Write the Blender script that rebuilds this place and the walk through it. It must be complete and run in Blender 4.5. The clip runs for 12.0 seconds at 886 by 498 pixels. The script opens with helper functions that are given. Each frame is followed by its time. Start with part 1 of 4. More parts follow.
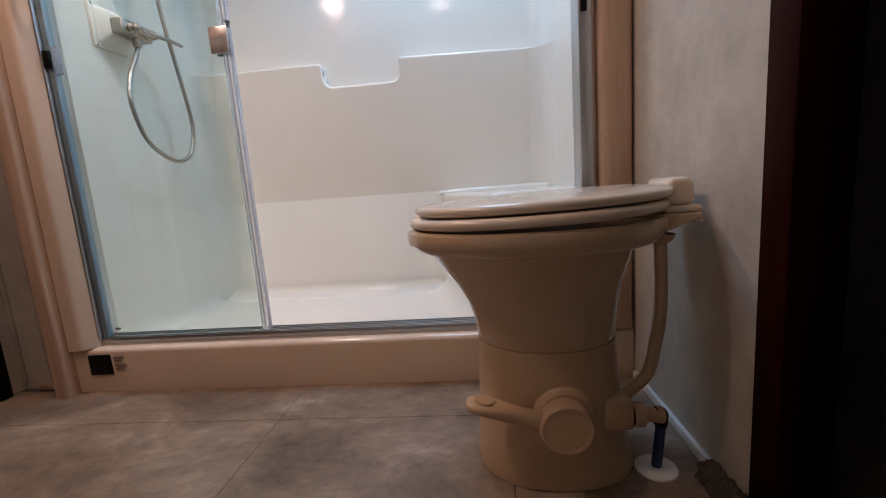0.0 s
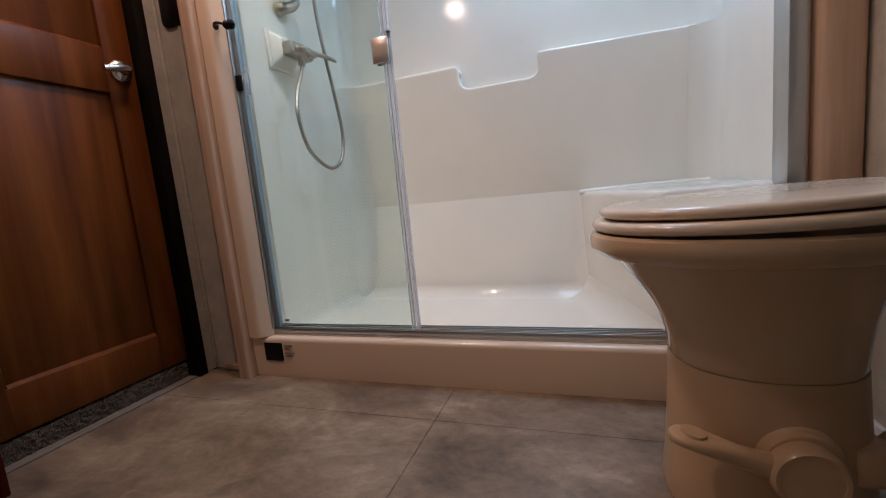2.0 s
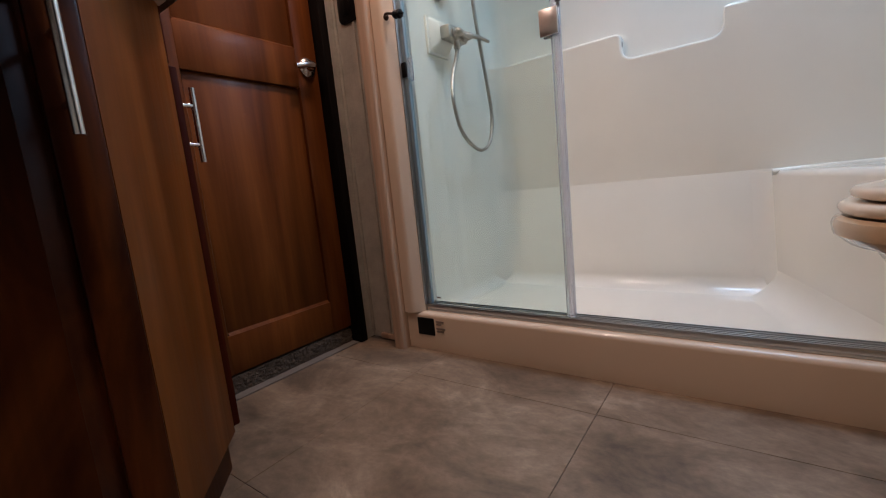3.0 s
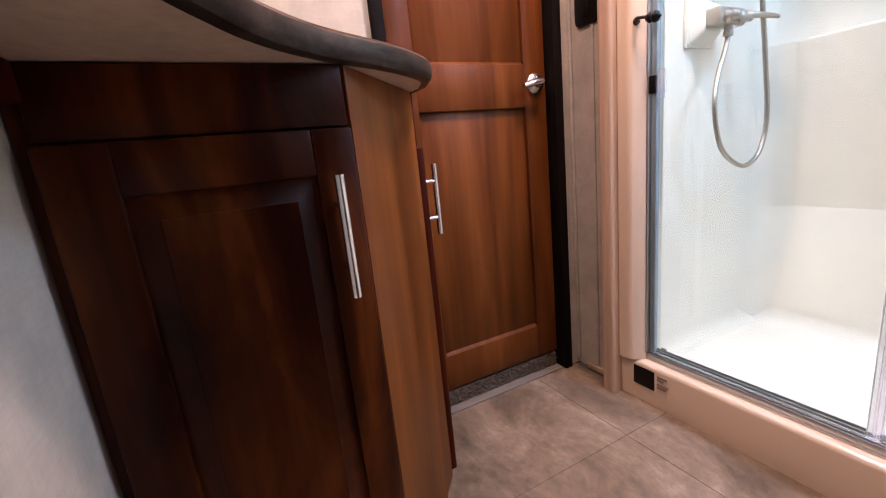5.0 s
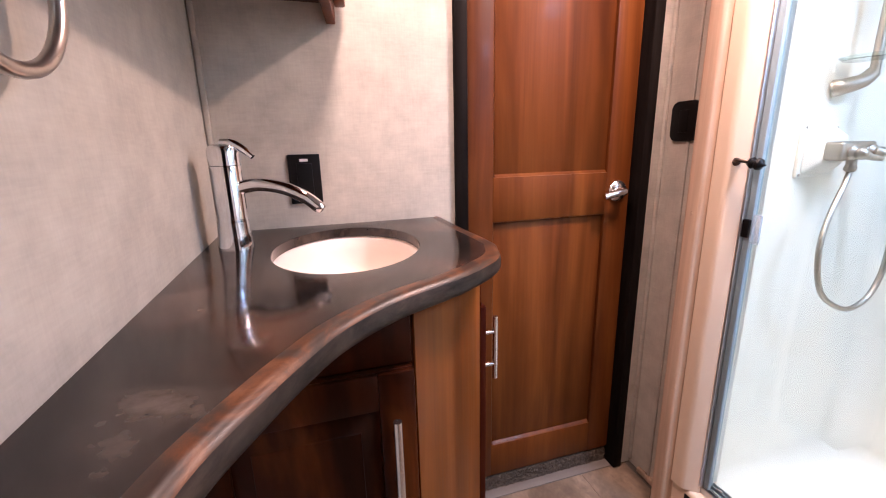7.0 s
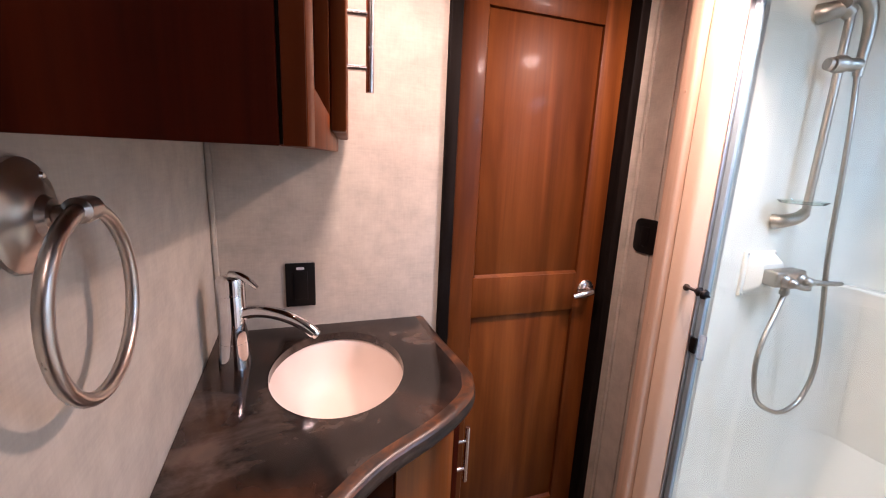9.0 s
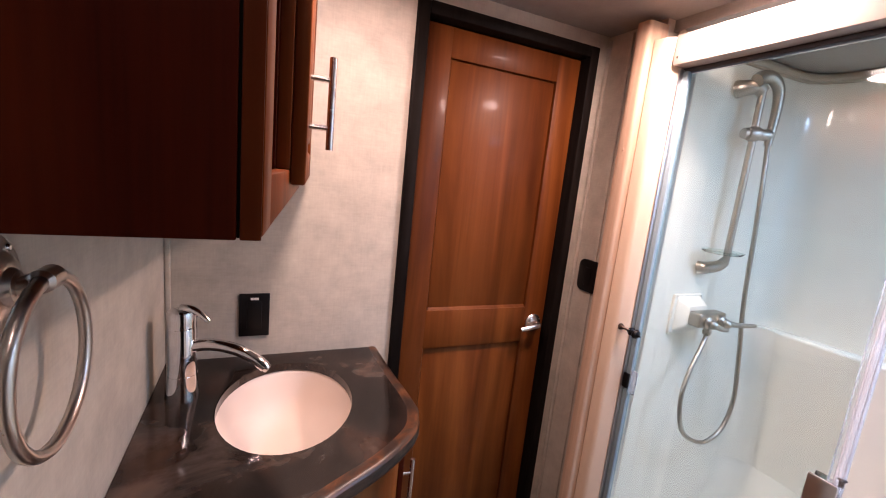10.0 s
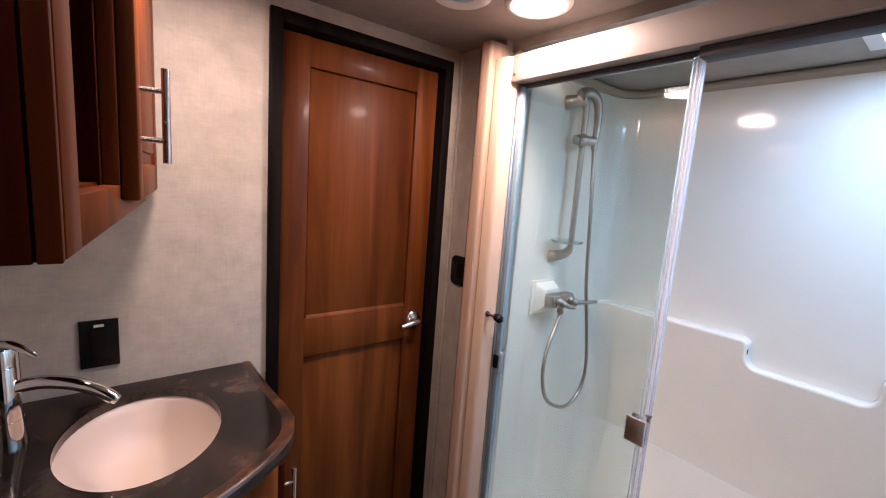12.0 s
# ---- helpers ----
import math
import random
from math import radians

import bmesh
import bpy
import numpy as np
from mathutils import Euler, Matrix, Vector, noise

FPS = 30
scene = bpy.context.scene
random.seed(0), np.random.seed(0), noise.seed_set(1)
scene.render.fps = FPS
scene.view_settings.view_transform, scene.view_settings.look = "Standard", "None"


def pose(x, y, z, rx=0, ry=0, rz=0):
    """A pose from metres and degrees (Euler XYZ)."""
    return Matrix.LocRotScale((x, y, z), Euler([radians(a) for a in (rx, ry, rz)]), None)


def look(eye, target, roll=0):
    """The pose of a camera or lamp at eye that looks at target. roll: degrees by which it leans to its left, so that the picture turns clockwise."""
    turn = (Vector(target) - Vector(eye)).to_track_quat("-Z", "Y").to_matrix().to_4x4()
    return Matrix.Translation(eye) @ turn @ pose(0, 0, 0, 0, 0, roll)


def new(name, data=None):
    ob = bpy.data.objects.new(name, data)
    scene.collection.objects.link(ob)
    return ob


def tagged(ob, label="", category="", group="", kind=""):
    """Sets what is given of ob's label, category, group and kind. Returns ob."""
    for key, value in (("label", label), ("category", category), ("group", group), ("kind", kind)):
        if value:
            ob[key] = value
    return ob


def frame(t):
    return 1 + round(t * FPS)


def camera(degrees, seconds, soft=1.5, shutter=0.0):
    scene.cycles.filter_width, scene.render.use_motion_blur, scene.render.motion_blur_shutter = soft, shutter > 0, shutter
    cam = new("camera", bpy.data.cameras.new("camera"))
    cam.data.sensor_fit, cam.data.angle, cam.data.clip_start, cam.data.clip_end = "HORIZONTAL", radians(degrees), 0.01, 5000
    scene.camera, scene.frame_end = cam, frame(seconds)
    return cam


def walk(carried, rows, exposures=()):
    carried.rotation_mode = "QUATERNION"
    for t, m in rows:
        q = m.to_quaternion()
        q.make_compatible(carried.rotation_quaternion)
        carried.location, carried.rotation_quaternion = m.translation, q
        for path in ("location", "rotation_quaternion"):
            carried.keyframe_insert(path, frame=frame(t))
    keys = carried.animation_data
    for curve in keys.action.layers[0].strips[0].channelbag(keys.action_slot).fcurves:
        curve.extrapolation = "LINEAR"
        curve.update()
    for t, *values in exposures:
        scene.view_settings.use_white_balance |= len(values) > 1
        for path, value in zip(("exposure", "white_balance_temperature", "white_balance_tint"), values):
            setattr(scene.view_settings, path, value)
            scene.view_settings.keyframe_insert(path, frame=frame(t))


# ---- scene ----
cam = camera(93.7, 12.0, soft=1.1)
PATH = [
    (0, (0.356, 0.177, 0.513), (0.175, 2.145, 0.207), -4.2),
    (0.5, (0.342, 0.181, 0.52), (0.124, 2.148, 0.226), -4.3),
    (1, (0.31, 0.187, 0.521), (-0.012, 2.14, 0.233), -4.4),
    (1.5, (0.274, 0.194, 0.519), (-0.198, 2.116, 0.232), -4.9),
    (2, (0.224, 0.193, 0.525), (-0.435, 2.063, 0.26), -5.5),
    (2.5, (0.173, 0.186, 0.522), (-0.766, 1.932, 0.258), -5.5),
    (3, (0.128, 0.168, 0.526), (-1.041, 1.765, 0.244), -5.7),
    (3.5, (0.087, 0.163, 0.572), (-1.287, 1.583, 0.262), -5.7),
    (3.7, (0.076, 0.165, 0.591), (-1.377, 1.5, 0.268), -5.5),
    (5.3, (0.009, 0.221, 0.828), (-1.771, 1.025, 0.403), -5.7),
    (5.5, (0.008, 0.232, 0.858), (-1.793, 0.997, 0.45), -5.3),
    (6, (0.004, 0.253, 0.948), (-1.824, 0.962, 0.563), -3.5),
    (6.5, (0.003, 0.253, 1.031), (-1.841, 0.88, 0.58), -2.5),
    (7, (-0.005, 0.253, 1.117), (-1.862, 0.809, 0.624), -1.3),
    (7.5, (-0.008, 0.253, 1.191), (-1.871, 0.799, 0.71), -0.7),
    (9.3, (0.043, 0.227, 1.393), (-1.79, 0.917, 0.985), 3.6),
    (9.5, (0.054, 0.229, 1.407), (-1.773, 0.944, 1.016), 4.3),
    (10, (0.075, 0.234, 1.434), (-1.718, 1.05, 1.091), 5.9),
    (10.5, (0.1, 0.241, 1.448), (-1.633, 1.194, 1.145), 4.9),
    (11, (0.126, 0.254, 1.453), (-1.533, 1.335, 1.17), 4.3),
    (11.5, (0.149, 0.265, 1.451), (-1.433, 1.455, 1.162), 4.5),
    (12, (0.157, 0.269, 1.45), (-1.389, 1.503, 1.159), 4.2),
]
EXPOSURES = [(0.0, -0.49, 5690, 16), (2.5, -0.66, 5740, 15), (3.7, -0.56, 5740, 15), (5.3, 0.72, 5690, 26), (7.7, 0.77, 5540, 25), (9.3, 0.21, 5690, 26), (10.5, 0.0, 5640, 23), (12.0, -0.36, 5490, 20)]
walk(cam, [(t, look(eye, target, roll)) for t, eye, target, roll in PATH], EXPOSURES)

# ---- light ----
def area(name, m, power, colour, shape, sx, sy=None):
    data = bpy.data.lights.new(name, "AREA")
    data.energy, data.color, data.shape, data.size = power, colour, shape, sx
    if sy:
        data.size_y = sy
    ob = new(name, data)
    ob.matrix_world = m
    return ob


WARM = (1.0, 0.695, 0.50)
CEIL, SHCEIL = 1.915, 1.885
LAMPS = [(-0.578, 1.098), (-0.64, 0.42), (0.15, 0.215)]
for (lx, ly), watts in zip(LAMPS, (11.6, 7.6, 0.5)):
    area("downlight_lamp", pose(lx, ly, CEIL - 0.03), watts, WARM, "DISK", 0.13)
SKY = (-0.04, 0.46, 1.40, 1.765)  # the skylight over the shower: x0, x1, y0, y1
area("skylight_daylight", pose((SKY[0] + SKY[1]) / 2, (SKY[2] + SKY[3]) / 2, SHCEIL + 0.03), 15.0, (0.55, 0.78, 1.0), "RECTANGLE",
     SKY[1] - SKY[0] - 0.03, SKY[3] - SKY[2] - 0.03)
world = bpy.data.worlds.new("world")
scene.world = world
world.use_nodes = True
wn = world.node_tree.nodes
sky = wn.new("ShaderNodeTexSky")
sky.sky_type, sky.sun_disc, sky.sun_elevation, sky.sun_rotation = "NISHITA", False, radians(40), radians(200)
wn["Background"].inputs["Strength"].default_value = 0.12
world.node_tree.links.new(sky.outputs["Color"], wn["Background"].inputs["Color"])


# ---- materials ----
def material(name, colour, rough=0.5, metal=0.0, coat=0.0):
    mat = bpy.data.materials.new(name)
    mat.use_nodes = True
    b = mat.node_tree.nodes["Principled BSDF"]
    b.inputs["Base Color"].default_value = (*colour, 1)
    b.inputs["Roughness"].default_value = rough
    b.inputs["Metallic"].default_value = metal
    b.inputs["Coat Weight"].default_value = coat
    b.inputs["Coat Roughness"].default_value = 0.08
    return mat


def node(mat, kind, **values):
    n = mat.node_tree.nodes.new(kind)
    for key, value in values.items():
        n.inputs[key.replace("_", " ")].default_value = value
    return n


def link(mat, a, out, b, into):
    mat.node_tree.links.new(a.outputs[out], b.inputs[into])


def coords(mat, scale, rot=(0, 0, 0)):
    tc = node(mat, "ShaderNodeTexCoord")
    mp = node(mat, "ShaderNodeMapping", Scale=scale, Rotation=rot)
    link(mat, tc, "Object", mp, "Vector")
    return mp


def ramp(mat, stops):
    r = node(mat, "ShaderNodeValToRGB")
    while len(r.color_ramp.elements) < len(stops):
        r.color_ramp.elements.new(0.5)
    for e, (p, c) in zip(r.color_ramp.elements, stops):
        e.position, e.color = p, (*c, 1)
    return r


def noisy(mat, scale, stops, detail=6.0, rough=0.6, distort=0.0, rot=(0, 0, 0)):
    """Noise in object space through a colour ramp; returns the noise and the ramp."""
    mp = coords(mat, scale, rot)
    n = node(mat, "ShaderNodeTexNoise", Scale=1.0, Detail=detail, Roughness=rough, Distortion=distort)
    link(mat, mp, "Vector", n, "Vector")
    r = ramp(mat, stops)
    link(mat, n, "Fac", r, "Fac")
    return n, r


def mix(mat, kind, fac, a, b):
    m = node(mat, "ShaderNodeMix")
    m.data_type, m.blend_type = "RGBA", kind
    m.inputs[0].default_value = fac
    link(mat, a, "Color", m, 6)
    link(mat, b, "Color", m, 7)
    return m


def bump(mat, source, out, strength, distance=0.002):
    b = node(mat, "ShaderNodeBump", Strength=strength, Distance=distance)
    link(mat, source, out, b, "Height")
    link(mat, b, "Normal", mat.node_tree.nodes["Principled BSDF"], "Normal")
    return b


def base(mat, source, out="Color"):
    mat.node_tree.links.new(source.outputs[out], mat.node_tree.nodes["Principled BSDF"].inputs["Base Color"])


def rough_from(mat, source, low, high):
    mr = node(mat, "ShaderNodeMapRange")
    mr.inputs["To Min"].default_value, mr.inputs["To Max"].default_value = low, high
    link(mat, source, "Fac", mr, "Value")
    link(mat, mr, "Result", mat.node_tree.nodes["Principled BSDF"], "Roughness")


def wood(name, dark, mid, light, rough, coat=0.0, turn=(0, 0, 0), streak=0.75, gloss=0.16, figure=(9, 9, 0.9), bands=(28, 28, 1.1)):
    """Straight-grained wood along z (or turned): broad figure, streaks and pores."""
    mat = material(name, mid, rough, 0, coat)
    n1, r1 = noisy(mat, figure, [(0.28, dark), (0.5, mid), (0.75, light)], 4, 0.55, 0.6, turn)
    n2, r2 = noisy(mat, (120, 120, 3.0), [(0.30, (0.62, 0.58, 0.55)), (0.62, (1, 1, 1))], 5, 0.6, 0.2, turn)
    n3, r3 = noisy(mat, bands, [(0.32, (0.72, 0.68, 0.66)), (0.62, (1.06, 1.03, 1.0))], 3, 0.5, 0.9, turn)
    m = mix(mat, "MULTIPLY", streak, r1, r2)
    m2 = node(mat, "ShaderNodeMix")
    m2.data_type, m2.blend_type = "RGBA", "MULTIPLY"
    m2.inputs[0].default_value = 0.8
    mat.node_tree.links.new(m.outputs[2], m2.inputs[6])
    link(mat, r3, "Color", m2, 7)
    base(mat, m2, 2)
    rough_from(mat, n2, rough - 0.08, rough + 0.12)
    bump(mat, n2, "Fac", 0.12, 0.0006)
    mat.node_tree.nodes["Principled BSDF"].inputs["Specular IOR Level"].default_value = gloss
    return mat


def linen(name, a, b, c):
    """Vinyl wallpaper with a woven, brushed figure."""
    mat = material(name, a, 0.62)
    n1, r1 = noisy(mat, (16, 16, 16), [(0.3, b), (0.55, a), (0.8, c)], 5, 0.62)
    n2, r2 = noisy(mat, (30, 30, 260), [(0.3, (0.86, 0.85, 0.84)), (0.7, (1, 1, 1))], 3, 0.6)
    n3, r3 = noisy(mat, (240, 240, 22), [(0.3, (0.88, 0.87, 0.86)), (0.7, (1, 1, 1))], 3, 0.6)
    m = mix(mat, "MULTIPLY", 0.55, r1, r2)
    m2 = node(mat, "ShaderNodeMix")
    m2.data_type, m2.blend_type = "RGBA", "MULTIPLY"
    m2.inputs[0].default_value = 0.55
    mat.node_tree.links.new(m.outputs[2], m2.inputs[6])
    link(mat, r3, "Color", m2, 7)
    base(mat, m2, 2)
    bump(mat, n2, "Fac", 0.15, 0.0005)
    return mat


M = {}
M["wall"] = linen("wallpaper", (0.535, 0.480, 0.398), (0.44, 0.395, 0.330), (0.615, 0.558, 0.468))
M["door"] = wood("brown_wood_vinyl", (0.054, 0.0125, 0.0020), (0.122, 0.0345, 0.0056), (0.208, 0.068, 0.0120), 0.40, 0.03, streak=0.28, gloss=0.12, bands=(17, 17, 0.7))
M["cabinet"] = wood("dark_stained_wood", (0.012, 0.0019, 0.0004), (0.046, 0.0088, 0.0014), (0.165, 0.040, 0.0062), 0.32, 0.03, streak=0.40, gloss=0.11, figure=(11, 11, 3.2))
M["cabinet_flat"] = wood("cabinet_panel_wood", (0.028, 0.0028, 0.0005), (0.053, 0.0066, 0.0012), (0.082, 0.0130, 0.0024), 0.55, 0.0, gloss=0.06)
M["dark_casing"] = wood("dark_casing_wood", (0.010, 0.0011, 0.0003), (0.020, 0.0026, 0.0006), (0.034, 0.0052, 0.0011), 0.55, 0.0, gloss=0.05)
# face frame's side edge: darker copy of the face wood for grazing light
M["rail_edge"] = wood("shaded_edge_wood", (0.036, 0.0058, 0.0009), (0.072, 0.0143, 0.0024), (0.112, 0.027, 0.0052), 0.45, 0.0, streak=0.4, gloss=0.08)
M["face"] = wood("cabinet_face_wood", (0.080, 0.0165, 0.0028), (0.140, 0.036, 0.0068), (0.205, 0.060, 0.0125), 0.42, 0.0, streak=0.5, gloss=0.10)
M["trim"] = wood("pale_wood_vinyl_trim", (0.54, 0.385, 0.27), (0.59, 0.43, 0.31), (0.64, 0.475, 0.35), 0.36, streak=0.25)
M["black_trim"] = material("black_brown_trim", (0.012, 0.009, 0.008), 0.5)
M["black_trim"].node_tree.nodes["Principled BSDF"].inputs["Specular IOR Level"].default_value = 0.04
n_, r_ = noisy(M["black_trim"], (60, 60, 6), [(0.3, (0.0045, 0.0033, 0.0028)), (0.7, (0.0105, 0.0080, 0.0068))], 4)
base(M["black_trim"], r_)
bump(M["black_trim"], n_, "Fac", 0.1, 0.0006)


def plastic(name, colour, rough, coat, vary=0.05, scale=5.0, tiny=0.03):
    """Moulded plastic or glazed ware with faint clouding and a slightly uneven gloss."""
    mat = material(name, colour, rough, 0, coat)
    lo = tuple(v * (1 - vary) for v in colour)
    hi = tuple(min(1, v * (1 + vary * 0.6)) for v in colour)
    n, r = noisy(mat, (scale,) * 3, [(0.3, lo), (0.7, hi)], 5, 0.6)
    base(mat, r)
    n2, r2 = noisy(mat, (scale * 9,) * 3, [(0.3, (0, 0, 0)), (0.7, (1, 1, 1))], 4, 0.6)
    rough_from(mat, n2, max(0.03, rough - 0.05), rough + 0.06)
    bump(mat, n, "Fac", tiny, 0.004)
    return mat


M["stall"] = plastic("gelcoat_fibreglass", (0.80, 0.765, 0.675), 0.085, 0.3, 0.03, 3.0, 0.03)
M["flange"] = plastic("bone_fibreglass_flange", (0.745, 0.582, 0.430), 0.22, 0.25, 0.012, 4.0)
# toilet: lamp light on the lid is put into a paler seat colour
M["seat_plastic"] = plastic("toplit_bone_seat_plastic", (0.76, 0.635, 0.49), 0.16, 0.3, 0.02, 6.0, 0.01)
# bowl and base colours lowered to carry the shade below the rim
M["toilet"] = plastic("shaded_bone_china", (0.57, 0.405, 0.250), 0.09, 0.5, 0.03, 6.0, 0.015)
M["toilet_plastic"] = plastic("shaded_bone_plastic", (0.55, 0.375, 0.222), 0.30, 0.1, 0.05, 8.0)
M["sink"] = plastic("cream_sink", (0.77, 0.655, 0.565), 0.5, 0.0, 0.02, 6.0)
M["white"] = plastic("white_plastic", (0.78, 0.76, 0.72), 0.35, 0.1)
M["bone"] = plastic("ivory_plastic", (0.77, 0.745, 0.67), 0.35, 0.1)
M["black"] = plastic("black_plastic", (0.006, 0.0055, 0.0055), 0.38, 0.0)
M["black"].node_tree.nodes["Principled BSDF"].inputs["Specular IOR Level"].default_value = 0.18
M["blue"] = plastic("blue_pipe", (0.012, 0.03, 0.11), 0.4, 0.0)
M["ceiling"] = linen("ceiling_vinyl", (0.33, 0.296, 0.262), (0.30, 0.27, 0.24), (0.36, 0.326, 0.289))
M["cove"] = plastic("taupe_moulding", (0.36, 0.30, 0.23), 0.42, 0.05)
M["print"] = material("grey_brown_print", (0.28, 0.21, 0.17), 0.6)


def metal(name, colour, rough, brushed=0.0):
    mat = material(name, colour, rough, 1.0)
    n, r = noisy(mat, (70, 70, 70), [(0.3, tuple(c * 0.93 for c in colour)), (0.7, colour)], 3)
    base(mat, r)
    rough_from(mat, n, rough * 0.75, rough * 1.3)
    if brushed:
        bump(mat, n, "Fac", brushed, 0.0003)
    return mat


M["chrome"] = metal("chrome", (0.80, 0.80, 0.82), 0.06)
M["nickel"] = metal("brushed_nickel", (0.58, 0.53, 0.48), 0.30, 0.05)
M["bar"] = metal("satin_steel", (0.72, 0.70, 0.68), 0.24)
M["alu"] = metal("anodised_aluminium", (0.56, 0.57, 0.58), 0.34, 0.06)
M["header"] = plastic("satin_header_paint", (0.37, 0.33, 0.29), 0.55, 0.0, 0.03, 10.0)
M["pale_nickel"] = metal("satin_nickel_plastic", (0.44, 0.395, 0.345), 0.38, 0.03)
M["bronze"] = metal("aged_bronze", (0.10, 0.075, 0.06), 0.35)
M["lens"] = plastic("pale_blue_lens", (0.42, 0.62, 0.68), 0.3, 0.1)
M["board"] = plastic("bare_particle_board", (0.50, 0.36, 0.26), 0.7, 0.0, 0.12, 60.0)
M["threshold"] = plastic("grey_threshold", (0.17, 0.142, 0.12), 0.5, 0.0, 0.08, 20.0)
M["seal"] = plastic("blue_grey_seal", (0.24, 0.32, 0.36), 0.3, 0.1)
M["gasket"] = plastic("grey_gasket", (0.030, 0.032, 0.036), 0.6, 0.0)

M["glass"] = material("shower_glass", (0.77, 0.875, 0.85), 0.012)
M["glass"].node_tree.nodes["Principled BSDF"].inputs["Transmission Weight"].default_value = 1.0
M["glass"].node_tree.nodes["Principled BSDF"].inputs["IOR"].default_value = 1.45
M["clear"] = material("clear_vinyl_strip", (0.93, 0.95, 0.99), 0.12)
M["clear"].node_tree.nodes["Principled BSDF"].inputs["Transmission Weight"].default_value = 0.80
M["clear"].node_tree.nodes["Principled BSDF"].inputs["IOR"].default_value = 1.18
M["clamp"] = metal("satin_clamp_steel", (0.80, 0.77, 0.74), 0.30)
M["dome"] = material("frosted_skylight", (0.92, 0.95, 0.97), 0.5)
M["dome"].node_tree.nodes["Principled BSDF"].inputs["Transmission Weight"].default_value = 1.0
M["glow"] = material("lit_diffuser", (0.9, 0.85, 0.78), 0.4)
M["glow"].node_tree.nodes["Principled BSDF"].inputs["Emission Color"].default_value = (1, 0.80, 0.62, 1)
M["glow"].node_tree.nodes["Principled BSDF"].inputs["Emission Strength"].default_value = 14.0

# counter: dark laminate with brown and rust clouding
M["counter"] = material("dark_stone_laminate", (0.05, 0.04, 0.034), 0.16)
M["counter"].node_tree.nodes["Principled BSDF"].inputs["Specular IOR Level"].default_value = 0.42
n1, r1 = noisy(M["counter"], (9, 7, 8), [(0.34, (0.006, 0.0048, 0.0042)), (0.52, (0.018, 0.0125, 0.0100)), (0.66, (0.078, 0.058, 0.046))], 8, 0.6, 0.35)
n2, r2 = noisy(M["counter"], (5, 8, 5), [(0.50, (0, 0, 0)), (0.80, (0.085, 0.034, 0.0155))], 5, 0.5, 0.2)
base(M["counter"], mix(M["counter"], "ADD", 0.8, r1, r2), 2)
rough_from(M["counter"], n1, 0.08, 0.13)
bump(M["counter"], n1, "Fac", 0.03, 0.001)

M["nosing"] = material("laminate_nosing", (0.06, 0.045, 0.037), 0.38)
n1, r1 = noisy(M["nosing"], (17, 17, 46), [(0.34, (0.010, 0.0075, 0.0058)), (0.47, (0.029, 0.0205, 0.0150)), (0.60, (0.052, 0.037, 0.027)), (0.72, (0.095, 0.060, 0.040))], 9, 0.68, 0.5)
base(M["nosing"], r1)
rough_from(M["nosing"], n1, 0.30, 0.48)
M["nosing"].node_tree.nodes["Principled BSDF"].inputs["Specular IOR Level"].default_value = 0.14
bump(M["nosing"], n1, "Fac", 0.06, 0.001)

M["rust_edge"] = material("rust_streaked_laminate", (0.09, 0.04, 0.02), 0.36)
n1, r1 = noisy(M["rust_edge"], (13, 13, 60), [(0.34, (0.014, 0.010, 0.008)), (0.48, (0.036, 0.021, 0.014)), (0.58, (0.090, 0.033, 0.012)), (0.72, (0.18, 0.082, 0.038))], 9, 0.7, 0.5)
base(M["rust_edge"], r1)
rough_from(M["rust_edge"], n1, 0.24, 0.42)
bump(M["rust_edge"], n1, "Fac", 0.06, 0.001)
M["rust_edge"].node_tree.nodes["Principled BSDF"].inputs["Specular IOR Level"].default_value = 0.35

# floor: brown-grey slate-look vinyl tile
M["tile"] = material("slate_vinyl_tile", (0.20, 0.17, 0.15), 0.42)
n1, r1 = noisy(M["tile"], (3.8, 6.2, 3), [(0.30, (0.092, 0.064, 0.044)), (0.46, (0.196, 0.138, 0.092)), (0.58, (0.280, 0.205, 0.142)), (0.68, (0.43, 0.330, 0.240))], 10, 0.68, 0.5)
n2, r2 = noisy(M["tile"], (36, 46, 40), [(0.32, (0.74, 0.73, 0.72)), (0.64, (1.08, 1.07, 1.06))], 6, 0.65, 0.3)
base(M["tile"], mix(M["tile"], "MULTIPLY", 0.9, r1, r2), 2)
rough_from(M["tile"], n1, 0.30, 0.52)
bump(M["tile"], n2, "Fac", 0.22, 0.0012)
M["grout"] = material("dark_joint", (0.10, 0.08, 0.066), 0.7)
n1, r1 = noisy(M["grout"], (50, 50, 50), [(0.3, (0.075, 0.06, 0.05)), (0.7, (0.125, 0.102, 0.084))])
base(M["grout"], r1)
M["carpet"] = material("speckled_carpet", (0.14, 0.105, 0.078), 0.95)
n1, r1 = noisy(M["carpet"], (420, 420, 420), [(0.38, (0.035, 0.024, 0.016)), (0.5, (0.095, 0.066, 0.043)), (0.64, (0.20, 0.145, 0.10))], 3)
base(M["carpet"], r1)
bump(M["carpet"], n1, "Fac", 0.8, 0.006)
# near-black wall colour that stands in for the lack of light beyond the openings
M["room_darkness"] = linen("darkened_room_wall", (0.055, 0.042, 0.034), (0.045, 0.035, 0.028), (0.065, 0.05, 0.04))


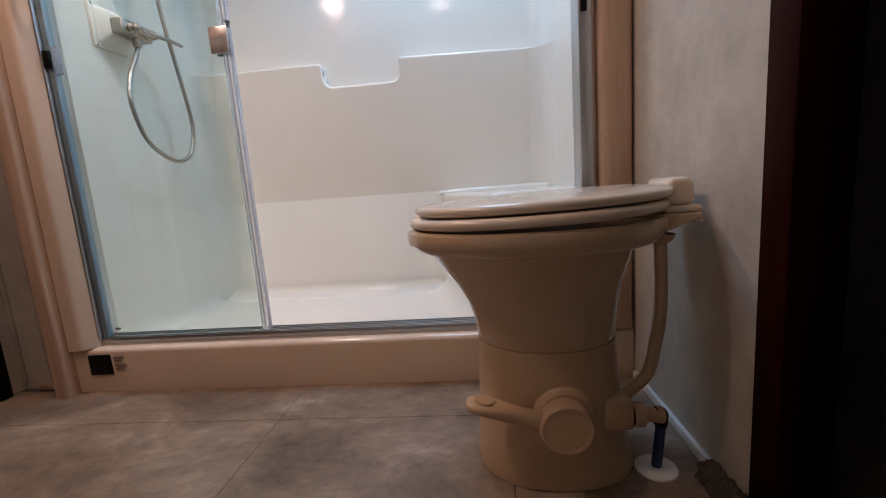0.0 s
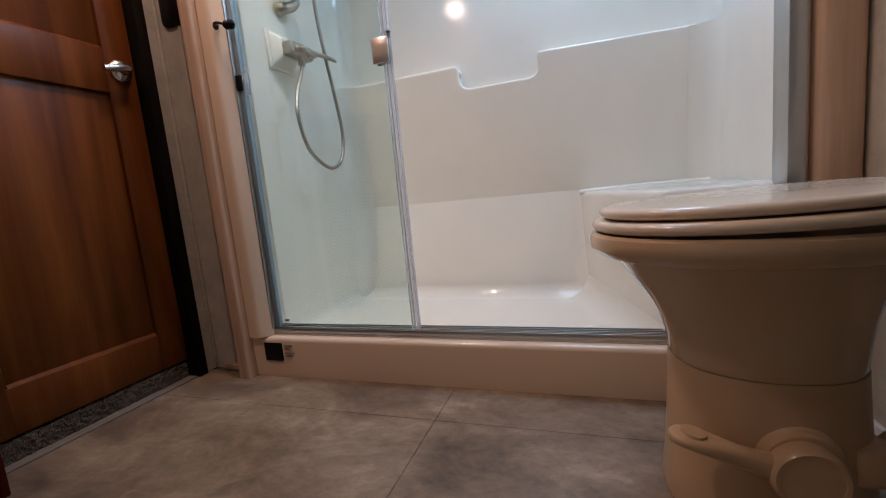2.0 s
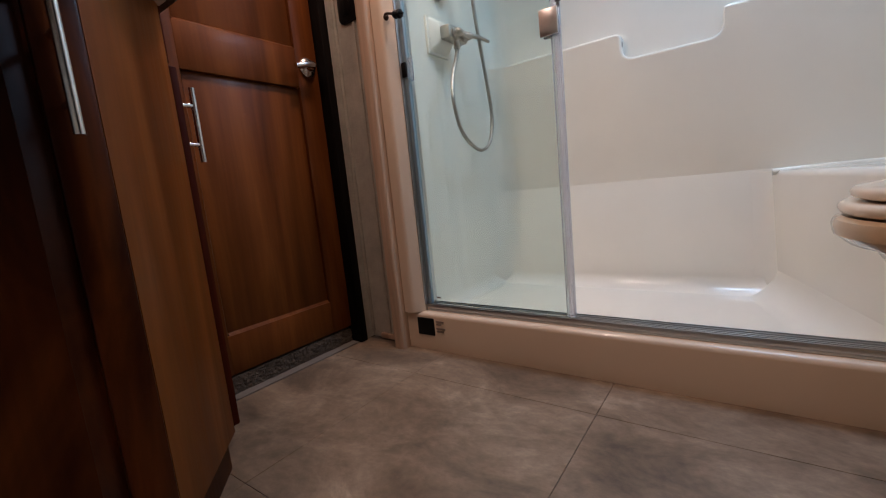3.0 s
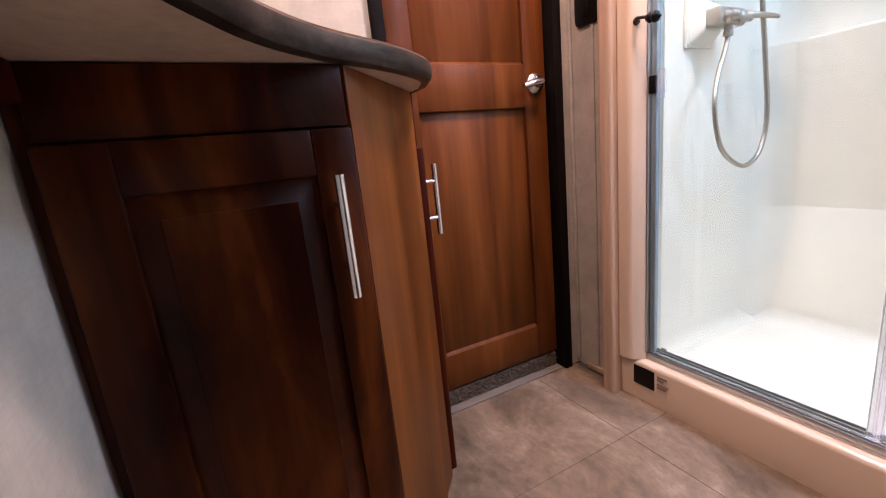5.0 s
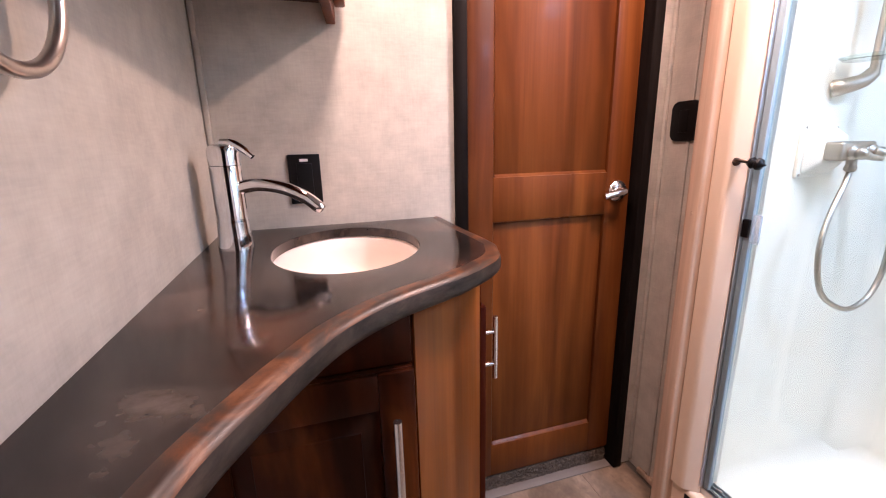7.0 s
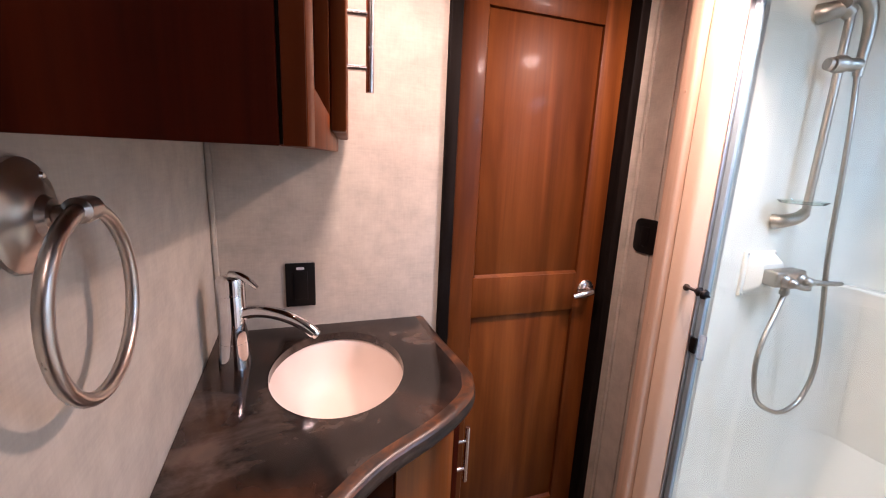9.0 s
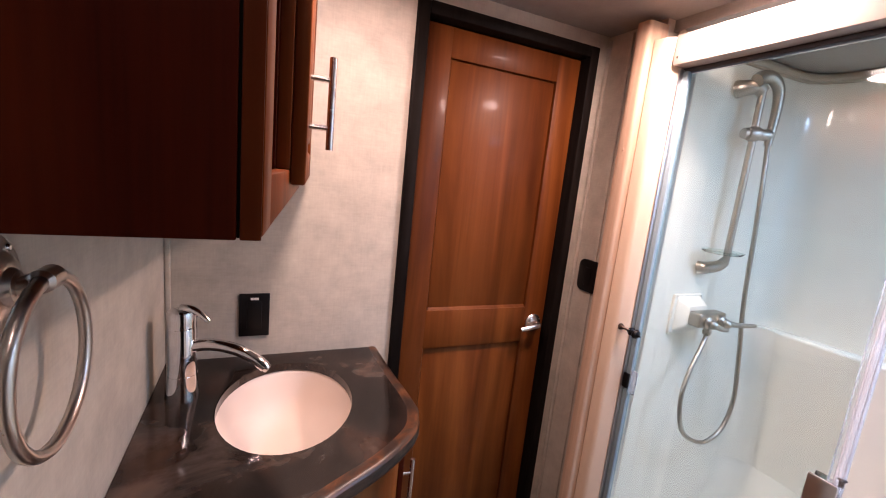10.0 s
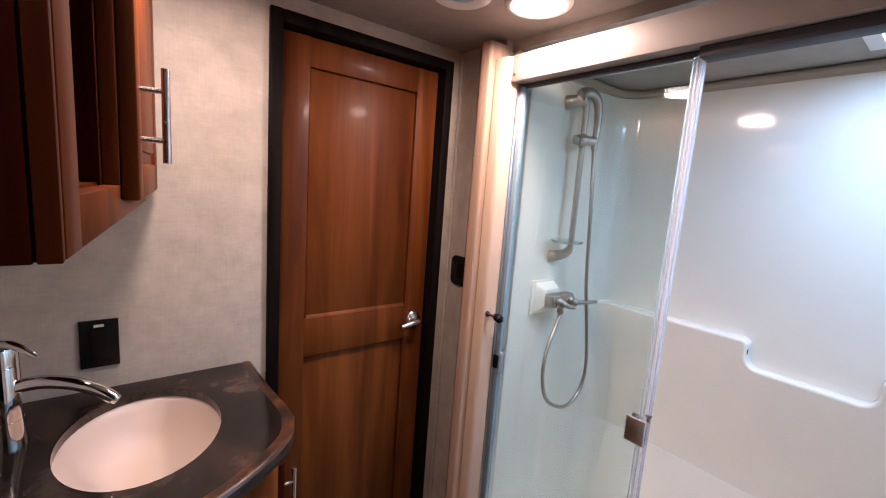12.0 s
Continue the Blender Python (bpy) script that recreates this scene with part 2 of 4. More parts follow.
# ---- mesh helpers ----
def link_mesh(name, bm, mat, smooth=True):
    bmesh.ops.recalc_face_normals(bm, faces=bm.faces[:])
    mesh = bpy.data.meshes.new(name)
    bm.to_mesh(mesh)
    bm.free()
    mesh.materials.append(mat)
    if smooth:
        mesh.shade_smooth()
        mesh.set_sharp_from_angle(angle=radians(38))
        for face in mesh.polygons:
            if len(face.vertices) > 8 and face.area > 0.02:
                face.use_smooth = False
    return new(name, mesh)


def part(name, bm, mat, parent, label="", m=None):
    """One mesh object under a thing or under a part, modelled in the room's own axes."""
    if m is not None:
        bm.transform(m)
    ob = link_mesh(name, bm, mat)
    ob.parent = parent
    if parent.type == "EMPTY":
        ob.matrix_parent_inverse = Matrix.Translation(parent.location).inverted()
    return tagged(ob, label)


def thing(name, at, label, category, group=""):
    ob = new(name)
    ob.location = at
    ob.empty_display_size = 0.05
    return tagged(ob, label, category, group)


def solid(name, bm, mat, label, category, kind="", m=None, group=""):
    if m is not None:
        bm.transform(m)
    return tagged(link_mesh(name, bm, mat), label, category, group, kind)


def box(x0, x1, y0, y1, z0, z1, bevel=0.0, seg=2, bm=None):
    b = bmesh.new()
    bmesh.ops.create_cube(b, size=1, matrix=Matrix.Translation(((x0 + x1) / 2, (y0 + y1) / 2, (z0 + z1) / 2)) @ Matrix.Diagonal((x1 - x0, y1 - y0, z1 - z0, 1)))
    if bevel:
        bmesh.ops.bevel(b, geom=b.edges[:], offset=bevel, segments=seg, profile=0.5, affect="EDGES")
    return merge(bm, b) if bm else b


def merge(a, b):
    """Add bmesh b to a."""
    mesh = bpy.data.meshes.new("tmp")
    b.to_mesh(mesh)
    b.free()
    a.from_mesh(mesh)
    bpy.data.meshes.remove(mesh)
    return a


def prism(points, axis, lo, hi, bevel=0.0, seg=3, angle=30):
    """A polygon given in the two other axes, extruded along axis from lo to hi."""
    b = bmesh.new()
    at = {"x": lambda p, d: (d, p[0], p[1]), "y": lambda p, d: (p[0], d, p[1]), "z": lambda p, d: (p[0], p[1], d)}[axis]
    f = b.faces.new([b.verts.new(at(p, lo)) for p in points])
    r = bmesh.ops.extrude_face_region(b, geom=[f])
    move = Vector(at((0, 0), hi - lo))
    bmesh.ops.translate(b, verts=[v for v in r["geom"] if isinstance(v, bmesh.types.BMVert)], vec=move)
    bmesh.ops.recalc_face_normals(b, faces=b.faces[:])
    if bevel:
        edges = [e for e in b.edges if len(e.link_faces) == 2 and e.calc_face_angle(0) > radians(angle)]
        bmesh.ops.bevel(b, geom=edges, offset=bevel, segments=seg, profile=0.5, affect="EDGES")
    return b


def rounded(points, radii, n=6):
    """Round the corners of a polygon."""
    out = []
    k = len(points)
    for i in range(k):
        p, a, c = Vector(points[i]), Vector(points[i - 1]), Vector(points[(i + 1) % k])
        r = radii[i] if isinstance(radii, (list, tuple)) else radii
        if r <= 0:
            out.append(tuple(p))
            continue
        da, dc = (a - p).normalized(), (c - p).normalized()
        t = r / math.tan(da.angle(dc) / 2)
        s, e = p + da * t, p + dc * t
        for j in range(n + 1):
            u = j / n
            out.append(tuple((1 - u) ** 2 * s + 2 * u * (1 - u) * (p * 0.75 + (s + e) * 0.125) + u ** 2 * e))
    return out


def lathe(profile, seg=32, m=None, sx=1.0, sy=1.0):
    """Profile of (radius, height) turned about z."""
    b = bmesh.new()
    rings = []
    for r, z in profile:
        if r < 1e-6:
            rings.append([b.verts.new((0, 0, z))])
        else:
            rings.append([b.verts.new((r * sx * math.cos(2 * math.pi * i / seg), r * sy * math.sin(2 * math.pi * i / seg), z)) for i in range(seg)])
    skin(b, rings)
    if m is not None:
        b.transform(m)
    return b


def skin(b, rings, close=True):
    for a, c in zip(rings, rings[1:]):
        n = max(len(a), len(c))
        for i in range(n if close else n - 1):
            j = (i + 1) % n
            q = [a[i % len(a)], a[j % len(a)], c[j % len(c)], c[i % len(c)]]
            q = [v for k, v in enumerate(q) if v not in q[:k]]
            if len(q) > 2:
                b.faces.new(q)


def spline(points, n=8):
    """Catmull-Rom through the points."""
    P = [Vector(p) for p in points]
    P = [2 * P[0] - P[1]] + P + [2 * P[-1] - P[-2]]
    out = []
    for i in range(1, len(P) - 2):
        for j in range(n):
            t = j / n
            a, b_, c, d = P[i - 1:i + 3]
            out.append(0.5 * (2 * b_ + (c - a) * t + (2 * a - 5 * b_ + 4 * c - d) * t * t + (3 * b_ - a - 3 * c + d) * t ** 3))
    return out + [P[-2]]


def tube(points, r, seg=12, smooth=8, closed=False):
    """A round bar or hose along points; r is a radius or one for each end."""
    path = spline(points, smooth) if smooth else [Vector(p) for p in points]
    if closed:
        path = [Vector(p) for p in points]
    n = len(path)
    b = bmesh.new()
    rings, up = [], None
    for i, p in enumerate(path):
        d = ((path[(i + 1) % n] if closed or i < n - 1 else p) - (path[i - 1] if closed or i else p)).normalized()
        if up is None:
            up = d.orthogonal().normalized()
        up = (up - d * up.dot(d)).normalized()
        side = d.cross(up)
        rr = r if not isinstance(r, (tuple, list)) else r[0] + (r[1] - r[0]) * i / (n - 1)
        rings.append([b.verts.new(p + rr * (math.cos(2 * math.pi * k / seg) * up + math.sin(2 * math.pi * k / seg) * side)) for k in range(seg)])
    if closed:
        rings.append(rings[0])
        skin(b, rings)
    else:
        skin(b, rings)
        b.faces.new(rings[0][::-1])
        b.faces.new(rings[-1])
    return b


def rod(a, c, r, seg=14):
    return tube([a, c], r, seg, 0)


def drum(centre, axis, profile, seg=32):
    """A turned piece whose z axis is laid along axis."""
    q = Vector(axis).to_track_quat("Z", "Y").to_matrix().to_4x4()
    return lathe(profile, seg, Matrix.Translation(centre) @ q)


def bar_pull(top, bottom, out, foot=0.03, r=0.0055):
    """A round bar handle on two posts; out is the way from the door to the bar."""
    t, b_, o = Vector(top), Vector(bottom), Vector(out).normalized()
    bm = rod(t, b_, r)
    for k in (0.24, 0.76):
        p = t.lerp(b_, k)
        merge(bm, rod(p, p - o * foot, r * 0.75))
    return bm


def to_local(p, q):
    """Matrix with x along p to q (plan points), y out to its left hand side, z up."""
    p, q = Vector((*p, 0)), Vector((*q, 0))
    x = (q - p).normalized()
    y = Vector((0, 0, 1)).cross(x)
    return Matrix.Translation(p) @ Matrix((x, y, (0, 0, 1))).transposed().to_4x4()


# ---- the room ----
XW, XE, YS, YF, YB = -1.02, 0.725, 0.042, 1.20, 1.935   # door wall, toilet wall, towel wall, shower front, shower back
DY0, DY1, DTOP = 0.622, 1.160, 1.843                     # the passage door's opening
E0, E1, ETOP = 0.10, 0.690, 1.86                          # the bedroom opening in the toilet wall

b = box(XW - 0.05, XW, YS - 0.05, DY0, 0, CEIL)
box(XW - 0.05, XW, DY1, 1.29, 0, CEIL, bm=b)
box(XW - 0.05, XW, DY0, DY1, DTOP, CEIL, bm=b)
solid("wall_west", b, M["wall"], "greige linen-textured vinyl wallpaper wall around the passage door", "wall", "structure")
solid("wall_south", box(XW, XE, YS - 0.05, YS, 0, CEIL), M["wall"], "greige linen-textured wallpaper wall behind the vanity", "wall", "structure")
b = box(XE, XE + 0.05, YS - 0.05, E0, 0, CEIL)
box(XE, XE + 0.05, E1, 2.02, 0, CEIL, bm=b)
box(XE, XE + 0.05, E0, E1, ETOP, CEIL, bm=b)
solid("wall_east", b, M["wall"], "greige linen-textured wallpaper wall beside the toilet", "wall", "structure")
solid("wall_return", box(XW, -0.812, 1.235, 1.29, 0, CEIL), M["wall"], "narrow wallpapered wall between door and shower", "wall", "structure")
solid("wall_behind_shower", box(-0.81, XE, 1.97, 2.02, 0, CEIL), M["wall"], "plain wall behind the shower surround", "wall", "structure")
solid("wall_beside_shower", box(-0.86, -0.81, 1.29, 2.02, 0, CEIL), M["wall"], "plain wall at the end of the shower", "wall", "structure")
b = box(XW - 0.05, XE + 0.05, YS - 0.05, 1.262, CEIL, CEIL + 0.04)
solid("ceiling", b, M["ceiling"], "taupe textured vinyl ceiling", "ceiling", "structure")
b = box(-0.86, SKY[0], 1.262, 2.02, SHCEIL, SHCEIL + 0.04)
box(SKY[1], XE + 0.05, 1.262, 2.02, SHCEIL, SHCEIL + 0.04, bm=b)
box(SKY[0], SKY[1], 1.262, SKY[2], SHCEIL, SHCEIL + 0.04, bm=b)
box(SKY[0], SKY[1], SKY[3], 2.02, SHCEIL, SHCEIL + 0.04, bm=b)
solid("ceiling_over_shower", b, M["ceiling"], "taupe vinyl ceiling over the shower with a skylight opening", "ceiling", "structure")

# subfloor; tiles are laid on it at the end of the file
floor = solid("floor", box(XW, XE, YS, 1.30, -0.03, -0.003), M["grout"], "brown-grey slate-look vinyl tile floor", "floor", "structure")
solid("carpet_beyond_door", box(-1.60, XW - 0.034, DY0 + 0.004, DY1 - 0.004, -0.02, 0.052, 0.008), M["carpet"], "speckled brown carpet beyond the passage door", "carpet", "structure")
solid("carpet_bedroom", box(XE + 0.002, XE + 3.4, -0.5, 1.3, -0.02, 0.022, 0.006), M["carpet"], "speckled brown carpet in the dark bedroom", "carpet", "structure")
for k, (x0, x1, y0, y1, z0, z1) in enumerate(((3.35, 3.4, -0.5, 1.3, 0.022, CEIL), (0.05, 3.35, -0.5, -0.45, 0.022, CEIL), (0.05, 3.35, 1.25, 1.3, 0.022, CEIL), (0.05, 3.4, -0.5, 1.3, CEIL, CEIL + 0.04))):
    solid("ceiling_bedroom" if k == 3 else "wall_bedroom", box(XE + x0, XE + x1, y0, y1, z0, z1), M["room_darkness"], "plain bedroom surface beyond the opening, its darkness put into a near-black colour", "ceiling" if k == 3 else "wall", "structure")
# unseen walls, added only to close off the space past the door
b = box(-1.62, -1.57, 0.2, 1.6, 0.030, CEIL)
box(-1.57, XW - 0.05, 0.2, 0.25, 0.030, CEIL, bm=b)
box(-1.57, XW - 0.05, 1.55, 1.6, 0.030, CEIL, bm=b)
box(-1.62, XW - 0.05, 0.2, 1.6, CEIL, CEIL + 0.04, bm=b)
solid("wall_hallway", b, M["room_darkness"], "added unseen walls closing the space beyond the door, in the same near-black colour", "wall", "structure")

solid("baseboard", box(XE - 0.010, XE, 0.838, YF - 0.012, 0.0, 0.022, 0.003), M["white"], "thin white shoe moulding along the toilet wall", "trim", "structure")
solid("baseboard", box(XW + 0.05, -0.854, 1.222, 1.235, 0.0, 0.020, 0.003), M["trim"], "thin pale shoe moulding below the narrow wall", "trim", "structure")
solid("trim", box(XW + 0.001, XW + 0.014, YS + 0.001, YS + 0.012, 0.935, 1.405, 0.003), M["wall"], "slim corner moulding above the counter", "trim", "structure")
solid("trim", box(XW + 0.001, XW + 0.012, 1.226, 1.237, 0.02, CEIL - 0.01, 0.003), M["wall"], "slim corner moulding beside the door frame", "trim", "structure")
solid("trim", box(-0.930, -0.922, 1.2285, 1.235, 0.02, CEIL - 0.01, 0.002), M["wall"], "slim seam batten on the narrow wall", "trim", "structure")


solid("threshold", box(XW - 0.033, XW + 0.003, DY0 + 0.004, DY1 - 0.004, 0.0, 0.005, 0.002), M["threshold"], "grey-brown threshold strip below the passage door", "threshold", "structure")


# ---- passage door ----
def passage_door():
    d = thing("door_1", (XW, (DY0 + DY1) / 2, 0.06), "closed brown wood-grain passage door with two recessed panels", "door")
    d["kind"] = "structure"
    x0, x1 = XW - 0.062, XW - 0.028
    y0, y1, z0, z1 = DY0 + 0.006, DY1 - 0.004, 0.062, DTOP - 0.006
    py0, py1 = 0.711, 1.074
    part("stile", box(x0, x1, y0, py0, z0, z1, 0.002), M["door"], d)
    part("stile", box(x0, x1, py1, y1, z0, z1, 0.002), M["door"], d)
    for a, c in ((z0, 0.175), (0.900, 1.024), (1.757, z1)):
        part("rail", box(x0, x1 - 0.0006, py0 - 0.0005, py1 + 0.0005, a, c, 0.002), M["door"], d)
    for a, c in ((0.175, 0.900), (1.024, 1.757)):
        part("panel", box(x0 + 0.008, x1 - 0.012, py0 - 0.004, py1 + 0.004, a - 0.004, c + 0.004, 0.001), M["door"], d)
        f = prism([(x1 - 0.0125, py0 - 0.001), (x1 - 0.003, py0 - 0.001), (x1 - 0.0125, py0 + 0.007)], "z", a, c)
        merge(f, prism([(x1 - 0.0125, a - 0.001), (x1 - 0.003, a - 0.001), (x1 - 0.0125, a + 0.008)], "y", py0 + 0.007, py1))
        part("panel_moulding", f, M["door"], d)
    # lever set
    rose = part("rose", drum((x1 - 0.001, 1.112, 0.968), (1, 0, 0), [(0, 0), (0.031, 0), (0.031, 0.006), (0.026, 0.012), (0.014, 0.016), (0.012, 0.030), (0, 0.030)]), M["bar"], d, "round satin nickel rose")
    part("lever", tube([(x1 + 0.026, 1.116, 0.968), (x1 + 0.036, 1.108, 0.969), (x1 + 0.038, 1.080, 0.965), (x1 + 0.034, 1.045, 0.957)], (0.012, 0.0085), 14), M["bar"], rose, "satin nickel lever handle")
    t = thing("door_frame", (XW, DY0, 0), "black-brown wood casing around the passage door", "door frame")
    t["kind"] = "structure"
    part("jamb_casing", box(XW - 0.066, XW + 0.014, DY0 - 0.030, DY0 + 0.003, 0.0, DTOP + 0.030, 0.004), M["black_trim"], t)
    part("jamb_casing", box(XW - 0.066, XW + 0.014, DY1 - 0.003, DY1 + 0.030, 0.0, DTOP + 0.030, 0.004), M["black_trim"], t)
    part("head_casing", box(XW - 0.066, XW + 0.014, DY0 + 0.003, DY1 - 0.003, DTOP - 0.003, DTOP + 0.030, 0.004), M["black_trim"], t)


passage_door()
t = thing("door_frame", (XE, E1, 0), "dark wood casing of the opening to the unlit bedroom", "door frame")
t["kind"] = "structure"
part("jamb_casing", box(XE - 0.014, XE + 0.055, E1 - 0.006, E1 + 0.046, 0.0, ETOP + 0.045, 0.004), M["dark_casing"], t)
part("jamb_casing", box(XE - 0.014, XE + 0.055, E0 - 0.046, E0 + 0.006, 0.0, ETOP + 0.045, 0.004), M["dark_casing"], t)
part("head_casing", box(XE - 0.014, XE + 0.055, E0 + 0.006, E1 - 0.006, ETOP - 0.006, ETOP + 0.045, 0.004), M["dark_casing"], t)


# ---- shower ----
SX0, SX1, PAN = -0.790, 0.668, 0.075


def u_path(inset, r, n=8, back=0.0):
    """Plan of the surround's inner face, open to the room: left side, back and right side with round corners."""
    x0, x1, y1 = SX0 + inset, SX1 - inset, YB - inset + back
    out = [(x0, 1.26), (x0, 1.40), (x0, 1.55), (x0, y1 - r)]
    out += [(x0 + r - r * math.cos(a), y1 - r + r * math.sin(a)) for a in [math.pi / 2 * k / n for k in range(1, n)]]
    out += [(x0 + r + (x1 - x0 - 2 * r) * k / 10, y1) for k in range(11)]
    out += [(x1 - r + r * math.sin(a), y1 - r + r * math.cos(a)) for a in [math.pi / 2 * k / n for k in range(1, n)]]
    out += [(x1, y1 - r), (x1, 1.55), (x1, 1.40), (x1, 1.26)]
    return out


def shower():
    s = thing("shower_surround", (0, 1.5, 0), "glossy bone-white moulded fibreglass shower surround with curb and seat", "shower stall")
    # the walls with a rounded foot
    bm = bmesh.new()
    levels = [(0.055 * (1 - math.sin(a)), PAN + 0.055 * (1 - math.cos(a))) for a in [math.pi / 2 * k / 6 for k in range(7)]]
    levels += [(0.0, 0.4), (0.0, 0.85), (0.0, 0.91), (0.0, 0.92), (0.0, 1.05), (0.0, 1.45), (0.0, SHCEIL - 0.002)]
    skin(bm, [[bm.verts.new((x, y, z)) for x, y in u_path(i, 0.095, 8, 0.03 if z < 0.90 else 0.0)] for i, z in levels], close=False)
    part("surround_wall", bm, M["stall"], s)
    # the thicker lower back wall with its soap niche
    pts = [(SX0 - 0.004, 0.470), (SX1 + 0.004, 0.470), (SX1 + 0.004, 1.006), (0.076, 1.021), (0.076, 0.934), (-0.234, 0.934), (-0.234, 1.026), (SX0 - 0.004, 1.022)]
    pts = rounded(pts, [0, 0, 0.0, 0.012, 0.035, 0.035, 0.02, 0.0])
    panel = prism(pts, "y", YB - 0.034, YB + 0.030, 0.009, 3)
    for vert in panel.verts:          # the face leans out towards its top ledge
        if vert.co.y < YB:
            vert.co.y += -0.016 + (1.0 - vert.co.z) * 0.115
    part("lower_back_panel", panel, M["stall"], s)
    part("niche_slot", box(-0.2335, -0.2318, YB - 0.040, YB - 0.034, 0.978, 0.996, 0.0005), M["gasket"], s, "small dark slot in the niche side")
    # a barely proud band below seat height
    part("lower_band", prism([(YB - 0.055, PAN), (YB + 0.034, PAN), (YB + 0.034, 0.488), (YB + 0.0075, 0.488)], "x", SX0 - 0.004, 0.24), M["stall"], s)
    # round fillets at the foot of the back wall, in its corners and at the foot of the seat
    def fillet(p, q, r, a, c):
        bm = bmesh.new()
        a, c = Vector(a) * r, Vector(c) * r
        rings = []
        for k in range(9):
            t = math.pi / 2 * k / 8
            o = a * (1 - math.sin(t)) + c * (1 - math.cos(t))
            rings.append([bm.verts.new(Vector(p) + o), bm.verts.new(Vector(q) + o)])
        skin(bm, rings, close=False)
        return bm
    part("foot_fillet", fillet((SX0, YB - 0.054, PAN + 0.001), (0.26, YB - 0.054, PAN + 0.001), 0.055, (0, -1, 0), (0, 0, 1)), M["stall"], s)
    part("corner_fillet", fillet((SX0 + 0.0004, YB - 0.056, PAN), (SX0 + 0.0004, YB + 0.0065, 0.488), 0.09, (1, 0, 0), (0, -1, 0)), M["stall"], s)
    part("corner_fillet", fillet((SX0 + 0.0004, YB + 0.0078, 0.488), (SX0 + 0.0004, YB - 0.0532, 1.0185), 0.09, (1, 0, 0), (0, -1, 0)), M["stall"], s)
    part("corner_fillet", fillet((SX1, YB + 0.0085, 0.48), (SX1, YB - 0.0515, 1.003), 0.09, (-1, 0, 0), (0, -1, 0)), M["stall"], s)
    part("seat_fillet", fillet((0.2165, YB - 0.055, PAN), (0.2055, YB + 0.004, 0.480), 0.055, (-1, 0, 0), (0.313, -0.95, 0)), M["stall"], s)
    part("seat_fillet", fillet((0.205, YB - 0.02, PAN + 0.001), (0.391, 1.262, PAN + 0.001), 0.085, (-0.954, -0.30, 0), (0, 0, 1)), M["stall"], s)
    part("pan", box(SX0 + 0.002, SX1 - 0.002, 1.252, YB - 0.004, 0.004, PAN + 0.001), M["stall"], s)
    # seat moulded across the far end
    pts = [(0.194, YB + 0.02), (0.3887, 1.269), (SX1 - 0.002, 1.269), (SX1 - 0.002, YB + 0.02)]
    part("seat", prism(pts, "z", PAN - 0.01, 0.484, 0.020, 4), M["stall"], s)
    part("seat_lip", tube([(0.205, YB - 0.05, 0.478), (0.30, YB - 0.045, 0.4815), (0.45, YB - 0.042, 0.4835), (SX1 - 0.03, YB - 0.040, 0.484)], 0.010, 10, 4), M["stall"], s)
    # curb
    part("curb", prism(rounded([(1.203, 0.0), (1.300, 0.0), (1.300, 0.128), (1.200, 0.128)], [0, 0, 0.01, 0.014]), "x", -0.838, XE - 0.002, 0.0), M["flange"], s, "peach-lit bone fibreglass curb")
    # rounded flange at both jambs
    part("jamb_flange", prism(rounded([(-0.806, 1.186), (-0.766, 1.188), (-0.7385, 1.219), (-0.738, 1.29), (-0.806, 1.29)], [0.006, 0.022, 0.008, 0, 0]), "z", 0.1285, 1.845, 0.0), M["flange"], s)
    part("jamb_flange", prism(rounded([(0.638, 1.226), (0.647, 1.226), (0.647, 1.29), (0.632, 1.29)], [0.004, 0.003, 0, 0]), "z", 0.1285, 1.845, 0.0), M["flange"], s)
    # drain weep slot on the pan corner
    part("label_plate", box(-0.762, -0.694, 1.1975, 1.2035, 0.052, 0.111, 0.002), M["black"], s, "black square sticker on the curb")
    f = bmesh.new()
    for k, (w, zz) in enumerate(((0.030, 0.100), (0.020, 0.090), (0.034, 0.076), (0.026, 0.066))):
        box(-0.685, -0.685 + w, 1.1985, 1.2025, zz, zz + 0.005, bm=f)
    part("label_print", f, M["print"], s, "small unreadable printed lines")
    return s


shower()
post = prism(rounded([(-0.852, 1.166), (-0.8065, 1.166), (-0.8065, 1.234), (-0.852, 1.234)], [0.008, 0.010, 0, 0], 4), "z", 0.0, CEIL - 0.02, 0.0)
solid("trim", post, M["trim"], "pale wood-look corner post beside the shower", "trim", "structure")
post = prism(rounded([(0.648, 1.194), (XE - 0.002, 1.194), (XE - 0.002, 1.30), (0.648, 1.30)], [0.022, 0.016, 0, 0], 6), "z", 0.130, CEIL - 0.02, 0.0)
solid("trim", post, M["trim"], "pale wood-look post between shower and wall", "trim", "structure")
for z in (0.30, 0.93, 1.56):
    solid("screw", drum((-0.828, 1.1665, z), (0, -1, 0), [(0, 0), (0.0045, 0), (0.0035, 0.0014), (0, 0.0018)], 12), M["trim"], "small capped screw in the pale corner post", "screw")
# moulding round the shower ceiling
bm = tube([(x, y, SHCEIL - 0.014) for x, y in u_path(0.008, 0.10, 8)], 0.013, 10, 0)
solid("cove_moulding", bm, M["cove"], "taupe moulding where shower walls meet the ceiling", "trim", "structure")
bm = tube([(x, y, SHCEIL - 0.027) for x, y in u_path(0.004, 0.10, 8)], 0.006, 8, 0)
solid("cove_moulding", bm, M["cove"], "slim taupe bead under the ceiling moulding", "trim", "structure")


